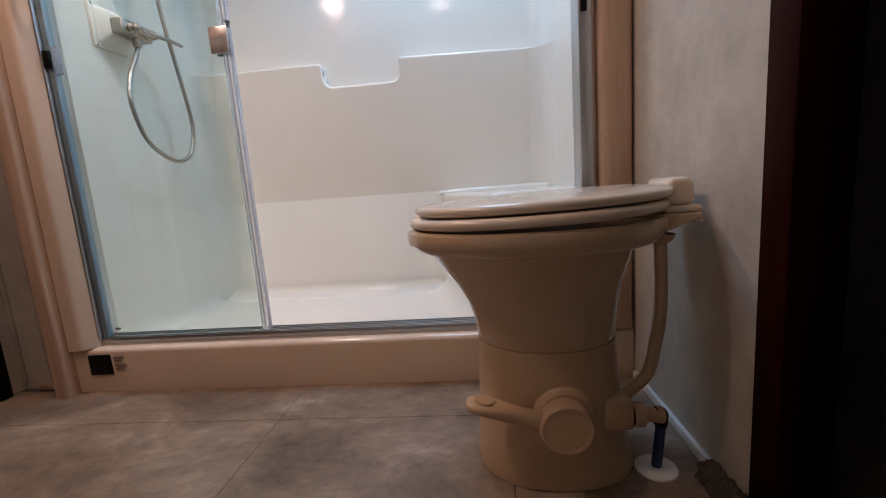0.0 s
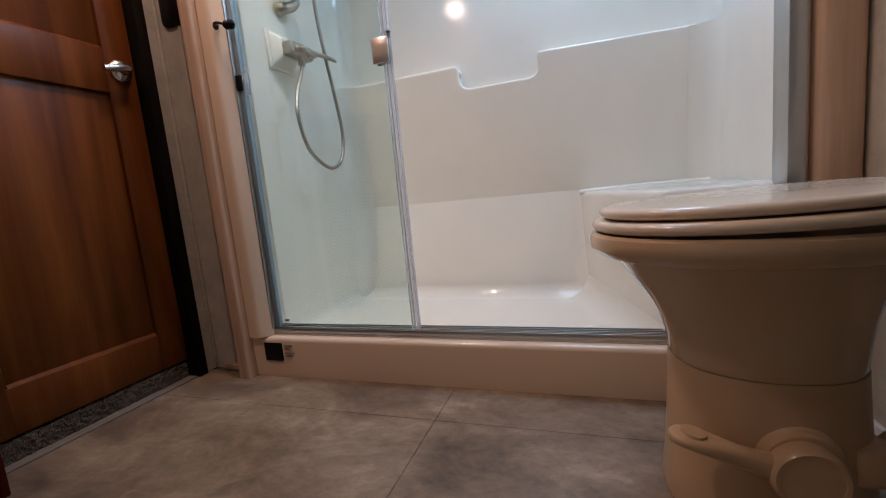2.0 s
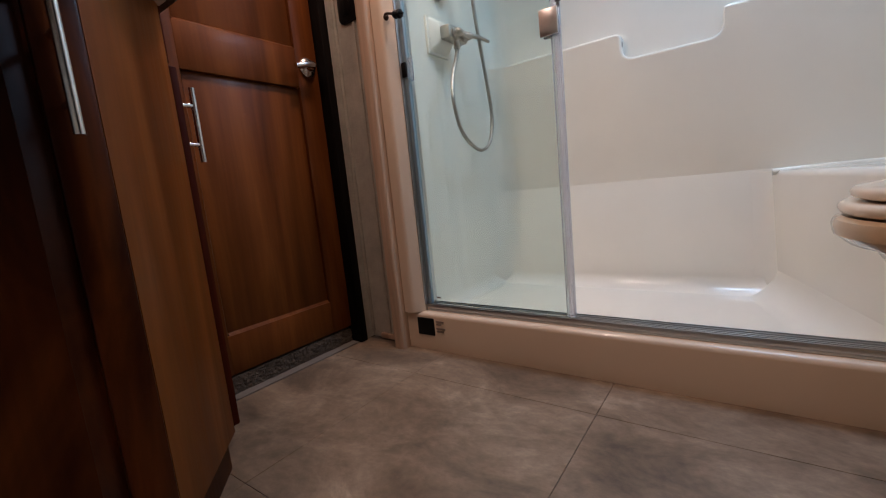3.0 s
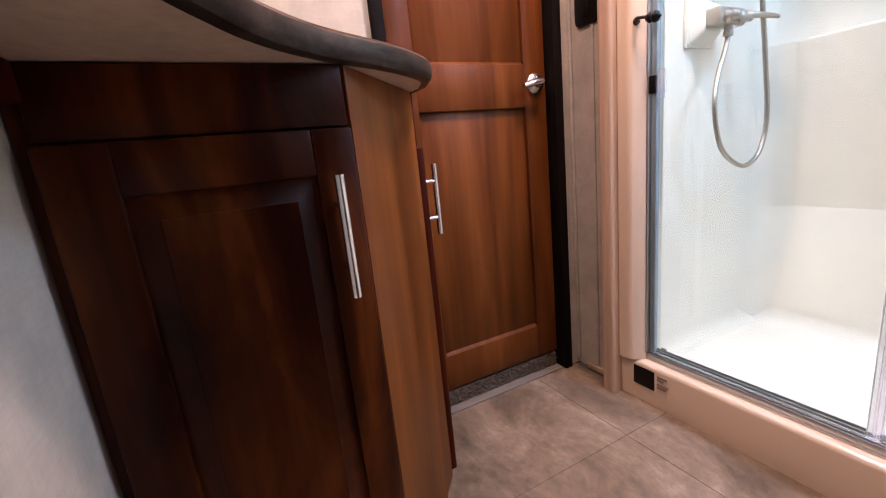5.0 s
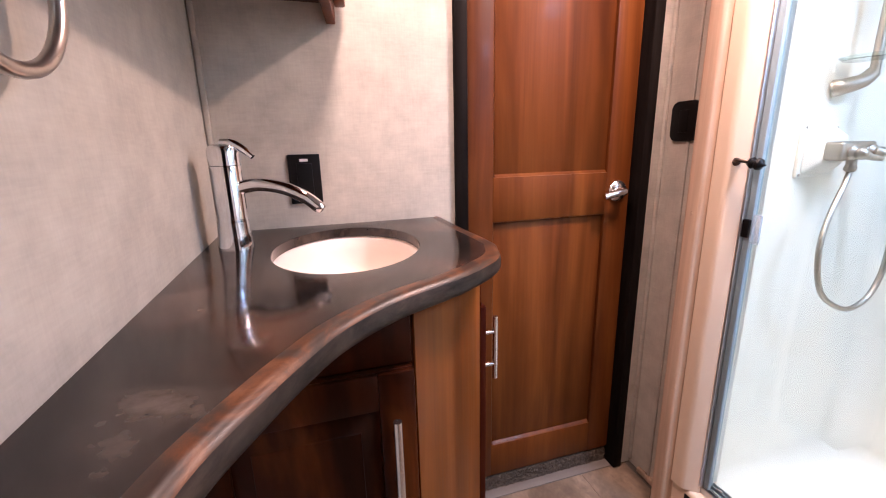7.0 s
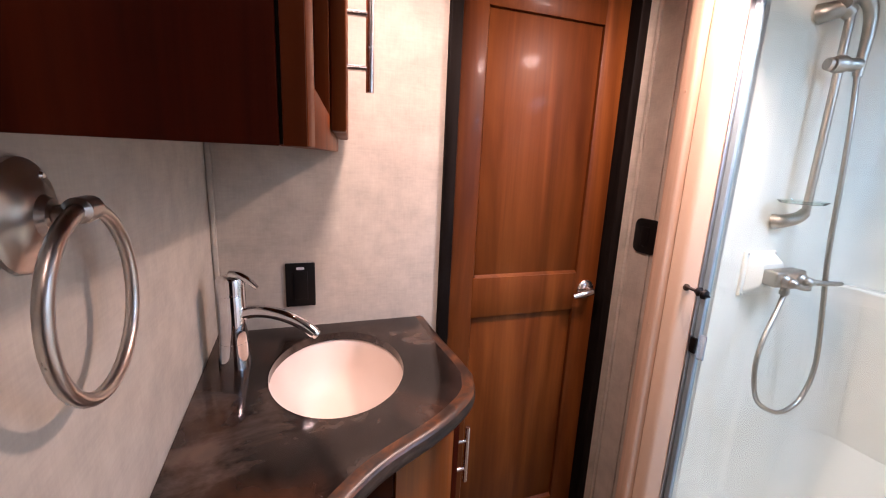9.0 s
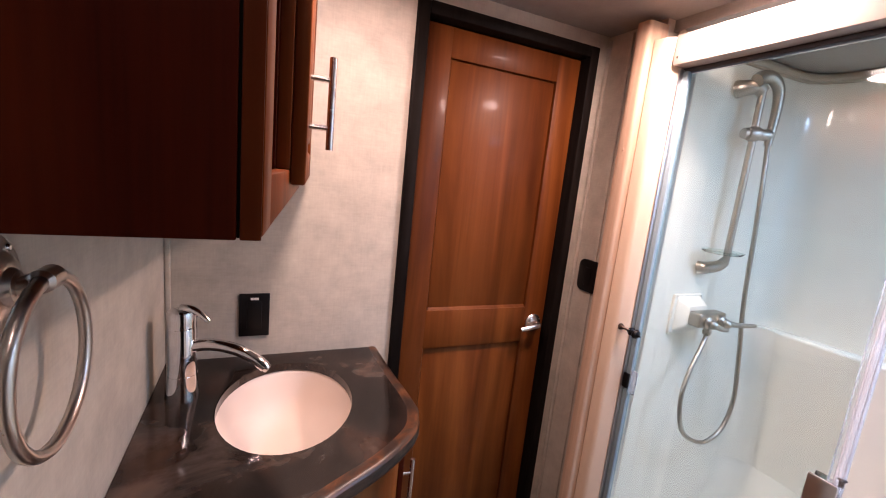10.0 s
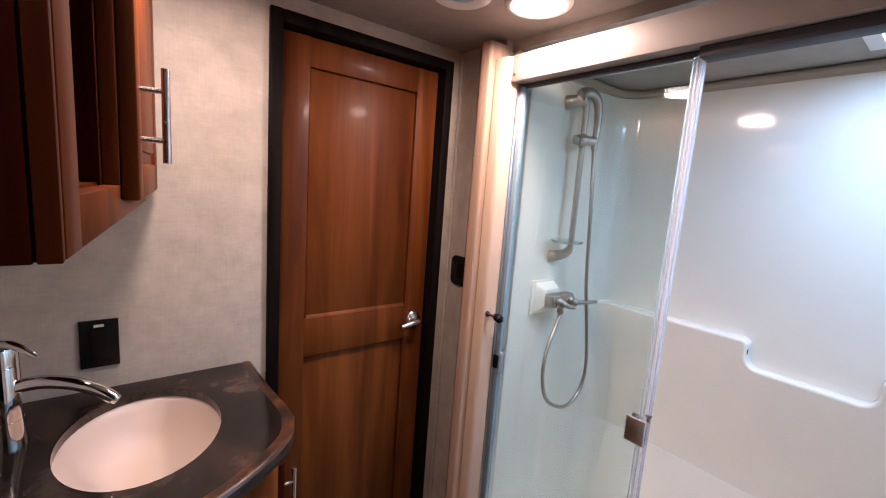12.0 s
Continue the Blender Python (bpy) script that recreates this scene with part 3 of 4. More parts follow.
def skylight():
    s = thing("skylight", ((SKY[0] + SKY[1]) / 2, (SKY[2] + SKY[3]) / 2, SHCEIL), "bright white-framed skylight over the shower", "skylight")
    s["kind"] = "structure"
    x0, x1, y0, y1 = SKY
    f = box(x0 - 0.035, x0, y0 - 0.035, y1 + 0.035, SHCEIL - 0.012, SHCEIL - 0.0005, 0.003)
    box(x1, x1 + 0.035, y0 - 0.035, y1 + 0.035, SHCEIL - 0.012, SHCEIL - 0.0005, 0.003, bm=f)
    box(x0, x1, y0 - 0.035, y0, SHCEIL - 0.012, SHCEIL - 0.0005, 0.003, bm=f)
    box(x0, x1, y1, y1 + 0.035, SHCEIL - 0.012, SHCEIL - 0.0005, 0.003, bm=f)
    part("frame", f, M["white"], s)
    w = box(x0 - 0.02, x0 - 0.001, y0 - 0.02, y1 + 0.02, SHCEIL + 0.041, SHCEIL + 0.16)
    box(x1 + 0.001, x1 + 0.02, y0 - 0.02, y1 + 0.02, SHCEIL + 0.041, SHCEIL + 0.16, bm=w)
    box(x0 - 0.001, x1 + 0.001, y0 - 0.02, y0 - 0.001, SHCEIL + 0.041, SHCEIL + 0.16, bm=w)
    box(x0 - 0.001, x1 + 0.001, y1 + 0.001, y1 + 0.02, SHCEIL + 0.041, SHCEIL + 0.16, bm=w)
    part("shaft", w, M["white"], s)
    p = part("dome", box(x0 - 0.02, x1 + 0.02, y0 - 0.02, y1 + 0.02, SHCEIL + 0.162, SHCEIL + 0.168), M["dome"], s, "frosted acrylic dome")
    p.visible_shadow = False


skylight()


def shower_door():
    d = thing("shower_door", (-0.24, 1.245, 0.13), "framed sliding shower door with a clear glass panel pushed aside", "shower door")
    x0, x1 = -0.738, 0.640
    # sill track with three ribs
    b = box(x0, x1, 1.226, 1.278, 0.1285, 0.136, 0.001)
    for y in (1.228, 1.238, 1.248, 1.262, 1.276):
        box(x0, x1, y - 0.0016, y + 0.0016, 0.1355, 0.150, 0.0006, bm=b)
    part("sill_track", b, M["alu"], d)
    b = box(x0 - 0.003, x0 + 0.004, 1.219, 1.285, 0.1505, 1.768, 0.002)
    part("wall_channel", b, M["alu"], d)
    b = box(x0 + 0.0045, x0 + 0.020, 1.2300, 1.2405, 0.1505, 1.762, 0.002)
    box(x0 + 0.0045, x0 + 0.0095, 1.2405, 1.262, 0.1505, 1.762, 0.001, bm=b)
    part("side_gasket", b, M["seal"], d, "blue-grey vinyl gasket")
    b = box(x1 - 0.034, x1 - 0.003, 1.212, 1.285, 0.1505, 1.768, 0.003)
    part("wall_channel", b, M["alu"], d)
    hd = part("header", box(-0.742, XE - 0.05, 1.196, 1.262, 1.772, 1.846, 0.003), M["header"], d, "broad satin metal header rail")
    part("screw", drum((-0.730, 1.196, 1.79), (0, -1, 0), [(0, 0), (0.004, 0), (0.003, 0.002), (0, 0.0025)], 12), M["bar"], hd)
    part("header_gasket", box(-0.240, 0.66, 1.215, 1.262, 1.750, 1.7715, 0.001), M["gasket"], d, "dark gasket below the header")
    part("header_gasket", box(-0.738, -0.2405, 1.236, 1.253, 1.7605, 1.7715, 0.001), M["gasket"], d, "thin dark gasket over the glass")
    g = part("glass_panel", box(x0 + 0.010, -0.252, 1.2415, 1.2475, 0.1505, 1.756), M["glass"], d, "clear slightly green glass panel")
    g.visible_shadow = False
    b = box(-0.260, -0.240, 1.236, 1.253, 0.1505, 1.760, 0.003)
    for y in (1.2355, 1.2535):
        box(-0.250, -0.246, y - 0.002, y + 0.002, 0.1505, 1.760, 0.001, bm=b)
    st = part("edge_strip", b, M["clear"], g, "clear vinyl strip with a steel core")
    st.visible_shadow = False
    part("edge_rod", box(-0.240, -0.2365, 1.238, 1.251, 0.1505, 1.760, 0.001), M["clear"], g)
    # hinges / clamps
    h = part("clamp", box(-0.758, -0.700, 1.232, 1.2405, 0.868, 0.938, 0.003), M["clear"], d, "clear plastic clamp plate")
    part("clamp_pad", box(-0.752, -0.718, 1.222, 1.2315, 0.882, 0.926, 0.003), M["black"], h, "black rubber pad")
    h = part("clamp", box(-0.286, -0.238, 1.229, 1.2345, 0.876, 0.940, 0.003), M["clamp"], d, "polished glass clamp")
    part("clamp_plate", box(-0.284, -0.240, 1.254, 1.259, 0.876, 0.940, 0.003), M["bar"], h)
    part("clamp_pin", drum((-0.240, 1.243, 0.9385), (0, 0, 1), [(0, 0), (0.004, 0), (0.004, 0.012), (0.008, 0.014), (0, 0.015)], 12), M["bronze"], h)
    part("jamb_pad", box(0.6105, 0.6255, 1.2065, 1.2118, 0.876, 0.926, 0.002), M["black"], d, "small black rubber pad")
    # towel knob near the jamb
    k = part("latch_rod", tube([(-0.757, 1.196, 1.061), (-0.742, 1.190, 1.064), (-0.712, 1.204, 1.058)], 0.0042, 10), M["bronze"], d, "dark bronze hook rod")
    part("latch_base", drum((-0.757, 1.2015, 1.060), (0.3, -1, 0), [(0, 0), (0.010, 0), (0.009, 0.004), (0.004, 0.007), (0, 0.007)], 20), M["bronze"], k)
    part("latch_knob", drum((-0.716, 1.204, 1.058), (1, 0, -0.15), [(0, -0.012), (0.009, -0.011), (0.013, -0.003), (0.008, 0.004), (0.014, 0.010), (0.012, 0.017), (0.004, 0.022), (0, 0.030)], 16), M["black"], k)
    part("corner_clip", box(-0.700, -0.684, 1.236, 1.241, 0.170, 0.176, 0.001), M["bar"], d)


shower_door()


def shower_fittings():
    v = thing("shower_valve", (SX0, 1.48, 1.05), "satin nickel shower mixer valve on an ivory backing box", "shower valve")
    xw = SX0 + 0.004
    part("backing_plate", box(xw - 0.004, xw + 0.006, 1.446, 1.572, 1.010, 1.142, 0.003), M["bone"], v)
    bm, rings = bmesh.new(), []
    for x, y0, y1, z0, z1 in ((0.005, 1.458, 1.566, 1.020, 1.134), (0.008, 1.457, 1.567, 1.019, 1.135), (0.036, 1.474, 1.562, 1.044, 1.116), (0.039, 1.477, 1.559, 1.047, 1.113)):
        rings.append([bm.verts.new((xw + x, y, z)) for y, z in rounded([(y0, z0), (y1, z0), (y1, z1), (y0, z1)], 0.010, 4)])
    skin(bm, rings)
    bm.faces.new(rings[-1])
    part("backing_box", bm, M["bone"], v, "tapered ivory plastic box")
    for y, z in ((1.454, 1.136), (1.565, 1.136), (1.454, 1.016)):
        part("screw", drum((xw + 0.0058, y, z), (1, 0, 0), [(0, 0), (0.0038, 0), (0.003, 0.0016), (0, 0.002)], 10), M["bar"], v)
    body = part("valve_body", box(xw + 0.035, xw + 0.078, 1.478, 1.602, 1.054, 1.100, 0.007, 3), M["pale_nickel"], v)
    for y in (1.512, 1.578):
        part("knob_stem", drum((xw + 0.077, y, 1.074), (1, 0, -0.1), [(0.017, 0), (0.019, 0.006), (0.013, 0.014), (0.015, 0.022), (0.010, 0.030), (0.007, 0.034), (0, 0.036)], 20), M["pale_nickel"], body)
    part("lever", tube([(xw + 0.098, 1.578, 1.074), (xw + 0.110, 1.605, 1.072), (xw + 0.118, 1.645, 1.070), (xw + 0.120, 1.682, 1.069)], (0.009, 0.006), 12), M["pale_nickel"], v)
    part("lever", tube([(xw + 0.098, 1.512, 1.072), (xw + 0.108, 1.535, 1.062), (xw + 0.112, 1.562, 1.058)], (0.009, 0.006), 12), M["pale_nickel"], v)
    part("outlet", drum((xw + 0.066, 1.540, 1.055), (0, 0, -1), [(0.011, 0), (0.011, 0.014), (0.013, 0.016), (0.013, 0.026), (0.008, 0.030), (0, 0.031)], 16), M["pale_nickel"], v)
    r = thing("shower_slide_bar", (SX0, 1.58, 1.25), "satin nickel slide bar with hand shower", "shower bar")
    xb = xw + 0.050
    part("bar", tube([(xb, 1.580, 1.262), (xb, 1.580, 1.50), (xb, 1.578, 1.780)], 0.0105, 14, 4), M["pale_nickel"], r)
    part("lower_bracket", tube([(xw - 0.002, 1.534, 1.230), (xw + 0.016, 1.540, 1.233), (xb - 0.012, 1.566, 1.244), (xb, 1.580, 1.264)], (0.022, 0.015), 16), M["pale_nickel"], r)
    part("upper_bracket", tube([(xw - 0.002, 1.538, 1.778), (xw + 0.016, 1.543, 1.780), (xb - 0.010, 1.566, 1.784), (xb, 1.580, 1.770)], (0.026, 0.018), 16), M["pale_nickel"], r)
    sl = part("slider", drum((xb, 1.566, 1.650), (0.35, 1, 0.02), [(0, -0.012), (0.018, -0.010), (0.022, 0.0), (0.022, 0.018), (0.016, 0.024), (0.016, 0.038), (0.018, 0.046), (0.017, 0.058), (0, 0.060)], 20), M["pale_nickel"], r)
    part("slider_knob", drum((xb - 0.004, 1.556, 1.650), (-0.35, -1, 0), [(0.012, 0), (0.017, 0.006), (0.015, 0.014), (0, 0.016)], 16), M["pale_nickel"], sl)
    part("hand_shower", tube([(xb + 0.022, 1.620, 1.622), (xb + 0.023, 1.621, 1.680), (xb + 0.024, 1.620, 1.735), (xb + 0.023, 1.610, 1.780), (xb + 0.017, 1.586, 1.806), (xb + 0.008, 1.556, 1.808), (xb + 0.002, 1.538, 1.796)], (0.0110, 0.020), 16), M["pale_nickel"], r)
    part("soap_dish", drum((xw + 0.060, 1.540, 1.288), (0, 0, 1), [(0, 0), (0.050, 0.0), (0.058, 0.008), (0.0565, 0.0085), (0.049, 0.002), (0, 0.002)], 32), M["glass"], r, "clear acrylic soap dish")
    xh = xw + 0.098
    hose = tube([(xw + 0.066, 1.540, 1.026), (xw + 0.074, 1.515, 0.990), (xw + 0.088, 1.458, 0.910), (xh, 1.434, 0.826), (xh, 1.468, 0.728),
                 (xh, 1.540, 0.676), (xh, 1.610, 0.662), (xh, 1.676, 0.700), (xh, 1.704, 0.800), (xh, 1.676, 0.960),
                 (xh, 1.634, 1.150), (xh, 1.612, 1.350), (xh - 0.008, 1.606, 1.513), (xb + 0.022, 1.619, 1.628)], 0.0068, 10, 10)
    solid("shower_hose", hose, M["pale_nickel"], "looped metal shower hose hanging from the mixer valve", "hose")


shower_fittings()


# ---- toilet ----
def oval(x0, x1, ry, z, n=40, square=2.3, yc=0.925):
    """A rounded egg between two x, of half width ry."""
    cx, rx = (x0 + x1) / 2, (x1 - x0) / 2
    out = []
    for k in range(n):
        a = 2 * math.pi * k / n
        c, s = math.cos(a), math.sin(a)
        f = (abs(c) ** square + abs(s) ** square) ** (-1 / square)
        out.append((cx + rx * f * c, yc + ry * f * s, z))
    return out


def stack(levels, **kw):
    bm = bmesh.new()
    rings = [[bm.verts.new(p) for p in oval(*lv, **kw)] for lv in levels]
    skin(bm, rings)
    bm.faces.new(rings[0][::-1])
    bm.faces.new(rings[-1])
    return bm


def roll(x0, x1, hw, z, rise, inset):
    """Levels of a rounded rim: widest at its middle height."""
    out = []
    for k in range(11):
        a = -math.pi / 2 + math.pi * k / 10
        d = inset * (1 - math.cos(a))
        out.append((x0 + d, x1 - d, hw - d, z + rise * math.sin(a)))
    return out


def toilet():
    t = thing("toilet", (0.47, 0.925, 0), "bone china RV toilet with closed lid and foot pedal", "toilet")
    part("pedestal", stack([(0.332, 0.612, 0.122, 0.0), (0.330, 0.612, 0.124, 0.012), (0.334, 0.600, 0.118, 0.05), (0.338, 0.592, 0.114, 0.12), (0.341, 0.586, 0.112, 0.20),
                            (0.342, 0.584, 0.112, 0.236)], square=2.4), M["toilet_plastic"], t)
    part("bowl", stack([(0.345, 0.582, 0.111, 0.2365), (0.3425, 0.584, 0.113, 0.240), (0.338, 0.586, 0.115, 0.270), (0.326, 0.590, 0.120, 0.305), (0.306, 0.597, 0.130, 0.340),
                        (0.284, 0.606, 0.143, 0.370), (0.270, 0.612, 0.152, 0.392), (0.262, 0.616, 0.155, 0.400)], square=2.3), M["toilet"], t)
    part("rim", stack([(0.262, 0.640, 0.160, 0.3985), (0.240, 0.655, 0.174, 0.404), (0.2275, 0.664, 0.183, 0.416), (0.226, 0.666, 0.184, 0.428), (0.2285, 0.665, 0.182, 0.4355), (0.236, 0.660, 0.176, 0.4395)], square=2.15), M["toilet"], t)
    pts = rounded([(0.585, 0.404), (0.640, 0.407), (0.680, 0.424), (0.706, 0.430), (0.706, 0.441), (0.585, 0.441)], [0, 0.02, 0.02, 0.003, 0.004, 0])
    part("rear_deck", prism(pts, "y", 0.858, 0.992, 0.004, 2), M["toilet"], t)
    tilt = Matrix.Translation((0.66, 0.925, 0.452)) @ pose(0, 0, 0, 0, -1.2, 0) @ Matrix.Translation((-0.66, -0.925, -0.452))
    part("seat", stack(roll(0.232, 0.669, 0.183, 0.4585, 0.0085, 0.010), square=2.15), M["seat_plastic"], t, "", tilt)
    part("lid", stack(roll(0.244, 0.677, 0.175, 0.4775, 0.0085, 0.012) + [(0.285, 0.664, 0.150, 0.4880), (0.36, 0.63, 0.10, 0.4900)], square=2.15), M["seat_plastic"], t, "", tilt)
    part("vacuum_breaker_cover", prism(rounded([(0.656, 0.452), (0.708, 0.452), (0.703, 0.498), (0.662, 0.498)], [0, 0, 0.014, 0.014]), "y", 0.880, 0.970, 0.010, 3), M["seat_plastic"], t, "small domed plastic housing behind the lid")
    hinge = box(0.652, 0.710, 0.868, 0.985, 0.4412, 0.4525, 0.004)
    box(0.7065, 0.7125, 0.872, 0.981, 0.424, 0.4500, 0.0025, bm=hinge)
    part("hinge_block", hinge, M["seat_plastic"], t)
    m = part("pedal_housing", drum((0.474, 0.845, 0.130), (0, -1, 0), [(0, 0), (0.050, 0.0), (0.050, 0.030), (0.048, 0.036), (0.045, 0.038), (0.044, 0.048), (0, 0.050)], 40), M["toilet_plastic"], t)
    part("hub_cap", drum((0.472, 0.797, 0.128), (0, -1, 0), [(0.041, 0), (0.0425, 0.006), (0.042, 0.022), (0.0385, 0.027), (0.034, 0.0265), (0.033, 0.0255), (0, 0.0255)], 40), M["toilet_plastic"], m)
    # an oval paddle that narrows into its arm: x, height of the middle, half width, half thickness
    arm, rings = bmesh.new(), []
    for x, z, hw, ht in ((0.3165, 0.1665, 0.003, 0.0025), (0.319, 0.1665, 0.012, 0.006), (0.327, 0.1660, 0.0195, 0.0085), (0.340, 0.1640, 0.0235, 0.0100), (0.355, 0.1600, 0.0240, 0.0110),
                         (0.370, 0.1550, 0.0215, 0.0120), (0.386, 0.1490, 0.0170, 0.0130), (0.404, 0.1430, 0.0140, 0.0140), (0.424, 0.1370, 0.0135, 0.0160), (0.446, 0.1310, 0.0150, 0.0190)):
        ring = []
        for k in range(20):
            a = 2 * math.pi * k / 20
            c, e = math.cos(a), math.sin(a)
            ring.append(arm.verts.new((x, 0.790 + hw * math.copysign(abs(c) ** 0.75, c), z + ht * math.copysign(abs(e) ** 0.75, e))))
        rings.append(ring)
    skin(arm, rings)
    arm.faces.new(rings[0])
    arm.faces.new(rings[-1])
    part("foot_pedal", arm, M["toilet_plastic"], t, "bone plastic foot pedal")
    part("pedal_pad", drum((0.347, 0.790, 0.1705), (0.22, 0, 1), [(0, 0), (0.0165, 0.0), (0.0155, 0.0040), (0, 0.0045)], 24), M["toilet_plastic"], t)
    part("water_valve", box(0.540, 0.590, 0.822, 0.868, 0.092, 0.145, 0.008), M["toilet_plastic"], t)
    part("fitting_nut", drum((0.590, 0.842, 0.112), (1, 0.1, -0.1), [(0.018, 0), (0.020, 0.004), (0.020, 0.018), (0.013, 0.022), (0.012, 0.040), (0.014, 0.042), (0.014, 0.052), (0, 0.053)], 12), M["toilet_plastic"], t)
    part("supply_hose", tube([(0.660, 0.905, 0.405), (0.661, 0.903, 0.360), (0.660, 0.900, 0.270), (0.650, 0.895, 0.215), (0.630, 0.880, 0.165), (0.598, 0.872, 0.138), (0.588, 0.868, 0.132)], 0.0105, 12), M["toilet_plastic"], t)
    part("hose_collar", drum((0.660, 0.905, 0.404), (0, 0, -1), [(0.024, 0), (0.020, 0.010), (0.013, 0.016), (0, 0.016)], 20), M["toilet_plastic"], t)
    w = thing("water_supply", (0.637, 0.857, 0), "dark blue water pipe rising through a white floor flange", "pipe")
    part("flange", drum((0.637, 0.857, 0.0), (0, 0, 1), [(0, 0), (0.035, 0), (0.034, 0.003), (0.022, 0.005), (0.010, 0.006), (0, 0.006)], 32), M["white"], w, "white plastic flange")
    part("pipe", rod((0.637, 0.857, 0.004), (0.642, 0.851, 0.094), 0.0085), M["blue"], w, "dark blue pipe")
    part("elbow", tube([(0.641, 0.852, 0.086), (0.642, 0.851, 0.104), (0.638, 0.848, 0.110), (0.630, 0.846, 0.110)], 0.011, 12), M["black"], w)


toilet()


# ---- vanity ----
CT = 0.935
A_, B_, C_ = (-0.720, 0.538), (-0.515, 0.358), (-0.515, YS + 0.002)
THICK = 0.034


def vanity():
    v = thing("vanity_cabinet", (-0.75, 0.25, 0), "corner vanity cabinet in dark stained wood with a raised-panel door", "cabinet")
    top = CT - THICK
    foot = [(XW + 0.002, YS + 0.002), C_, B_, A_, (XW + 0.002, 0.538)]
    kick = [(XW + 0.002, YS + 0.002), (-0.530, YS + 0.002), (-0.530, 0.351), (-0.728, 0.526), (XW + 0.002, 0.526)]
    part("toe_kick", prism(kick, "z", 0.0, 0.078), M["cabinet"], v)
    shell = prism(foot, "z", 0.0785, top)
    bmesh.ops.delete(shell, geom=[f for f in shell.faces if f.normal.z > 0.9], context="FACES_ONLY")
    part("body", shell, M["cabinet"], v)
    d = to_local(B_, A_)
    w = (Vector(A_) - Vector(B_)).length
    part("corner_panel", box(0.002, w - 0.004, -0.004, 0.0, 0.0785, top - 0.001, 0.001), M["door"], v, "lighter brown wood-grain corner panel", d)
    f = to_local(C_, B_)
    w = (Vector(B_) - Vector(C_)).length
    part("top_rail", box(0.014, w - 0.002, -0.006, 0.0, 0.829, top - 0.001, 0.002), M["cabinet"], v, "", f)
    raised_door(v, f, 0.014, w - 0.002, 0.095, 0.826, 0.060, 0.050)
    part("side_door", box(XW + 0.05, -0.724, 0.539, 0.557, 0.085, 0.800, 0.004), M["cabinet_flat"], v)
    part("side_rail", box(XW + 0.02, -0.721, 0.5385, 0.544, 0.803, top - 0.001, 0.001), M["cabinet_flat"], v)
    part("side_handle", bar_pull((-0.740, 0.583, 0.768), (-0.740, 0.583, 0.626), (0, 1, 0), 0.026), M["bar"], v, "satin steel bar handle")
    part("front_handle", bar_pull((-0.466, 0.325, 0.772), (-0.466, 0.325, 0.625), (1, 0, 0), 0.028, 0.0058), M["bar"], v, "satin steel bar handle")


def raised_door(owner, m, x0, x1, z0, z1, left, right):
    """A framed cabinet door with a raised field, proud of the face at local y < 0."""
    door = part("cabinet_door", box(x0, x1, -0.012, -0.0004, z0, z1, 0.001), M["cabinet"], owner, "", m)
    a, c, e, g = x0 + left, x1 - right, z0 + 0.056, z1 - 0.054
    part("stile", box(x0, a, -0.022, -0.011, z0, z1, 0.0035), M["cabinet"], door, "", m)
    part("stile", box(c, x1, -0.022, -0.011, z0, z1, 0.0035), M["cabinet"], door, "", m)
    part("rail", box(a - 0.001, c + 0.001, -0.0215, -0.011, g, z1, 0.0035), M["cabinet"], door, "", m)
    part("rail", box(a - 0.001, c + 0.001, -0.0215, -0.011, z0, e, 0.0035), M["cabinet"], door, "", m)
    bm = bmesh.new()
    a, c, e, g, ins = a + 0.003, c - 0.003, e + 0.003, g - 0.003, 0.022
    rings = []
    for k, y in ((0, -0.0118), (ins, -0.0205), (ins + 0.0015, -0.0225)):
        rings.append([bm.verts.new(p) for p in ((a + k, y, e + k), (c - k, y, e + k), (c - k, y, g - k), (a + k, y, g - k))])
    skin(bm, rings)
    bm.faces.new(rings[-1])
    part("raised_field", bm, M["cabinet"], door, "", m)
    return door


vanity()

SINK = (-0.784, 0.300, 0.176, 0.134, -7.0)   # centre, half axes, turn


def ellipse(k, n=48, scale=1.0, grow=0.0):
    cx, cy, a, c, turn = SINK
    t = 2 * math.pi * k / n
    x, y = (a * scale + grow) * math.cos(t), (c * scale + grow) * math.sin(t)
    w = radians(turn)
    return cx + x * math.cos(w) - y * math.sin(w), cy + x * math.sin(w) + y * math.cos(w)


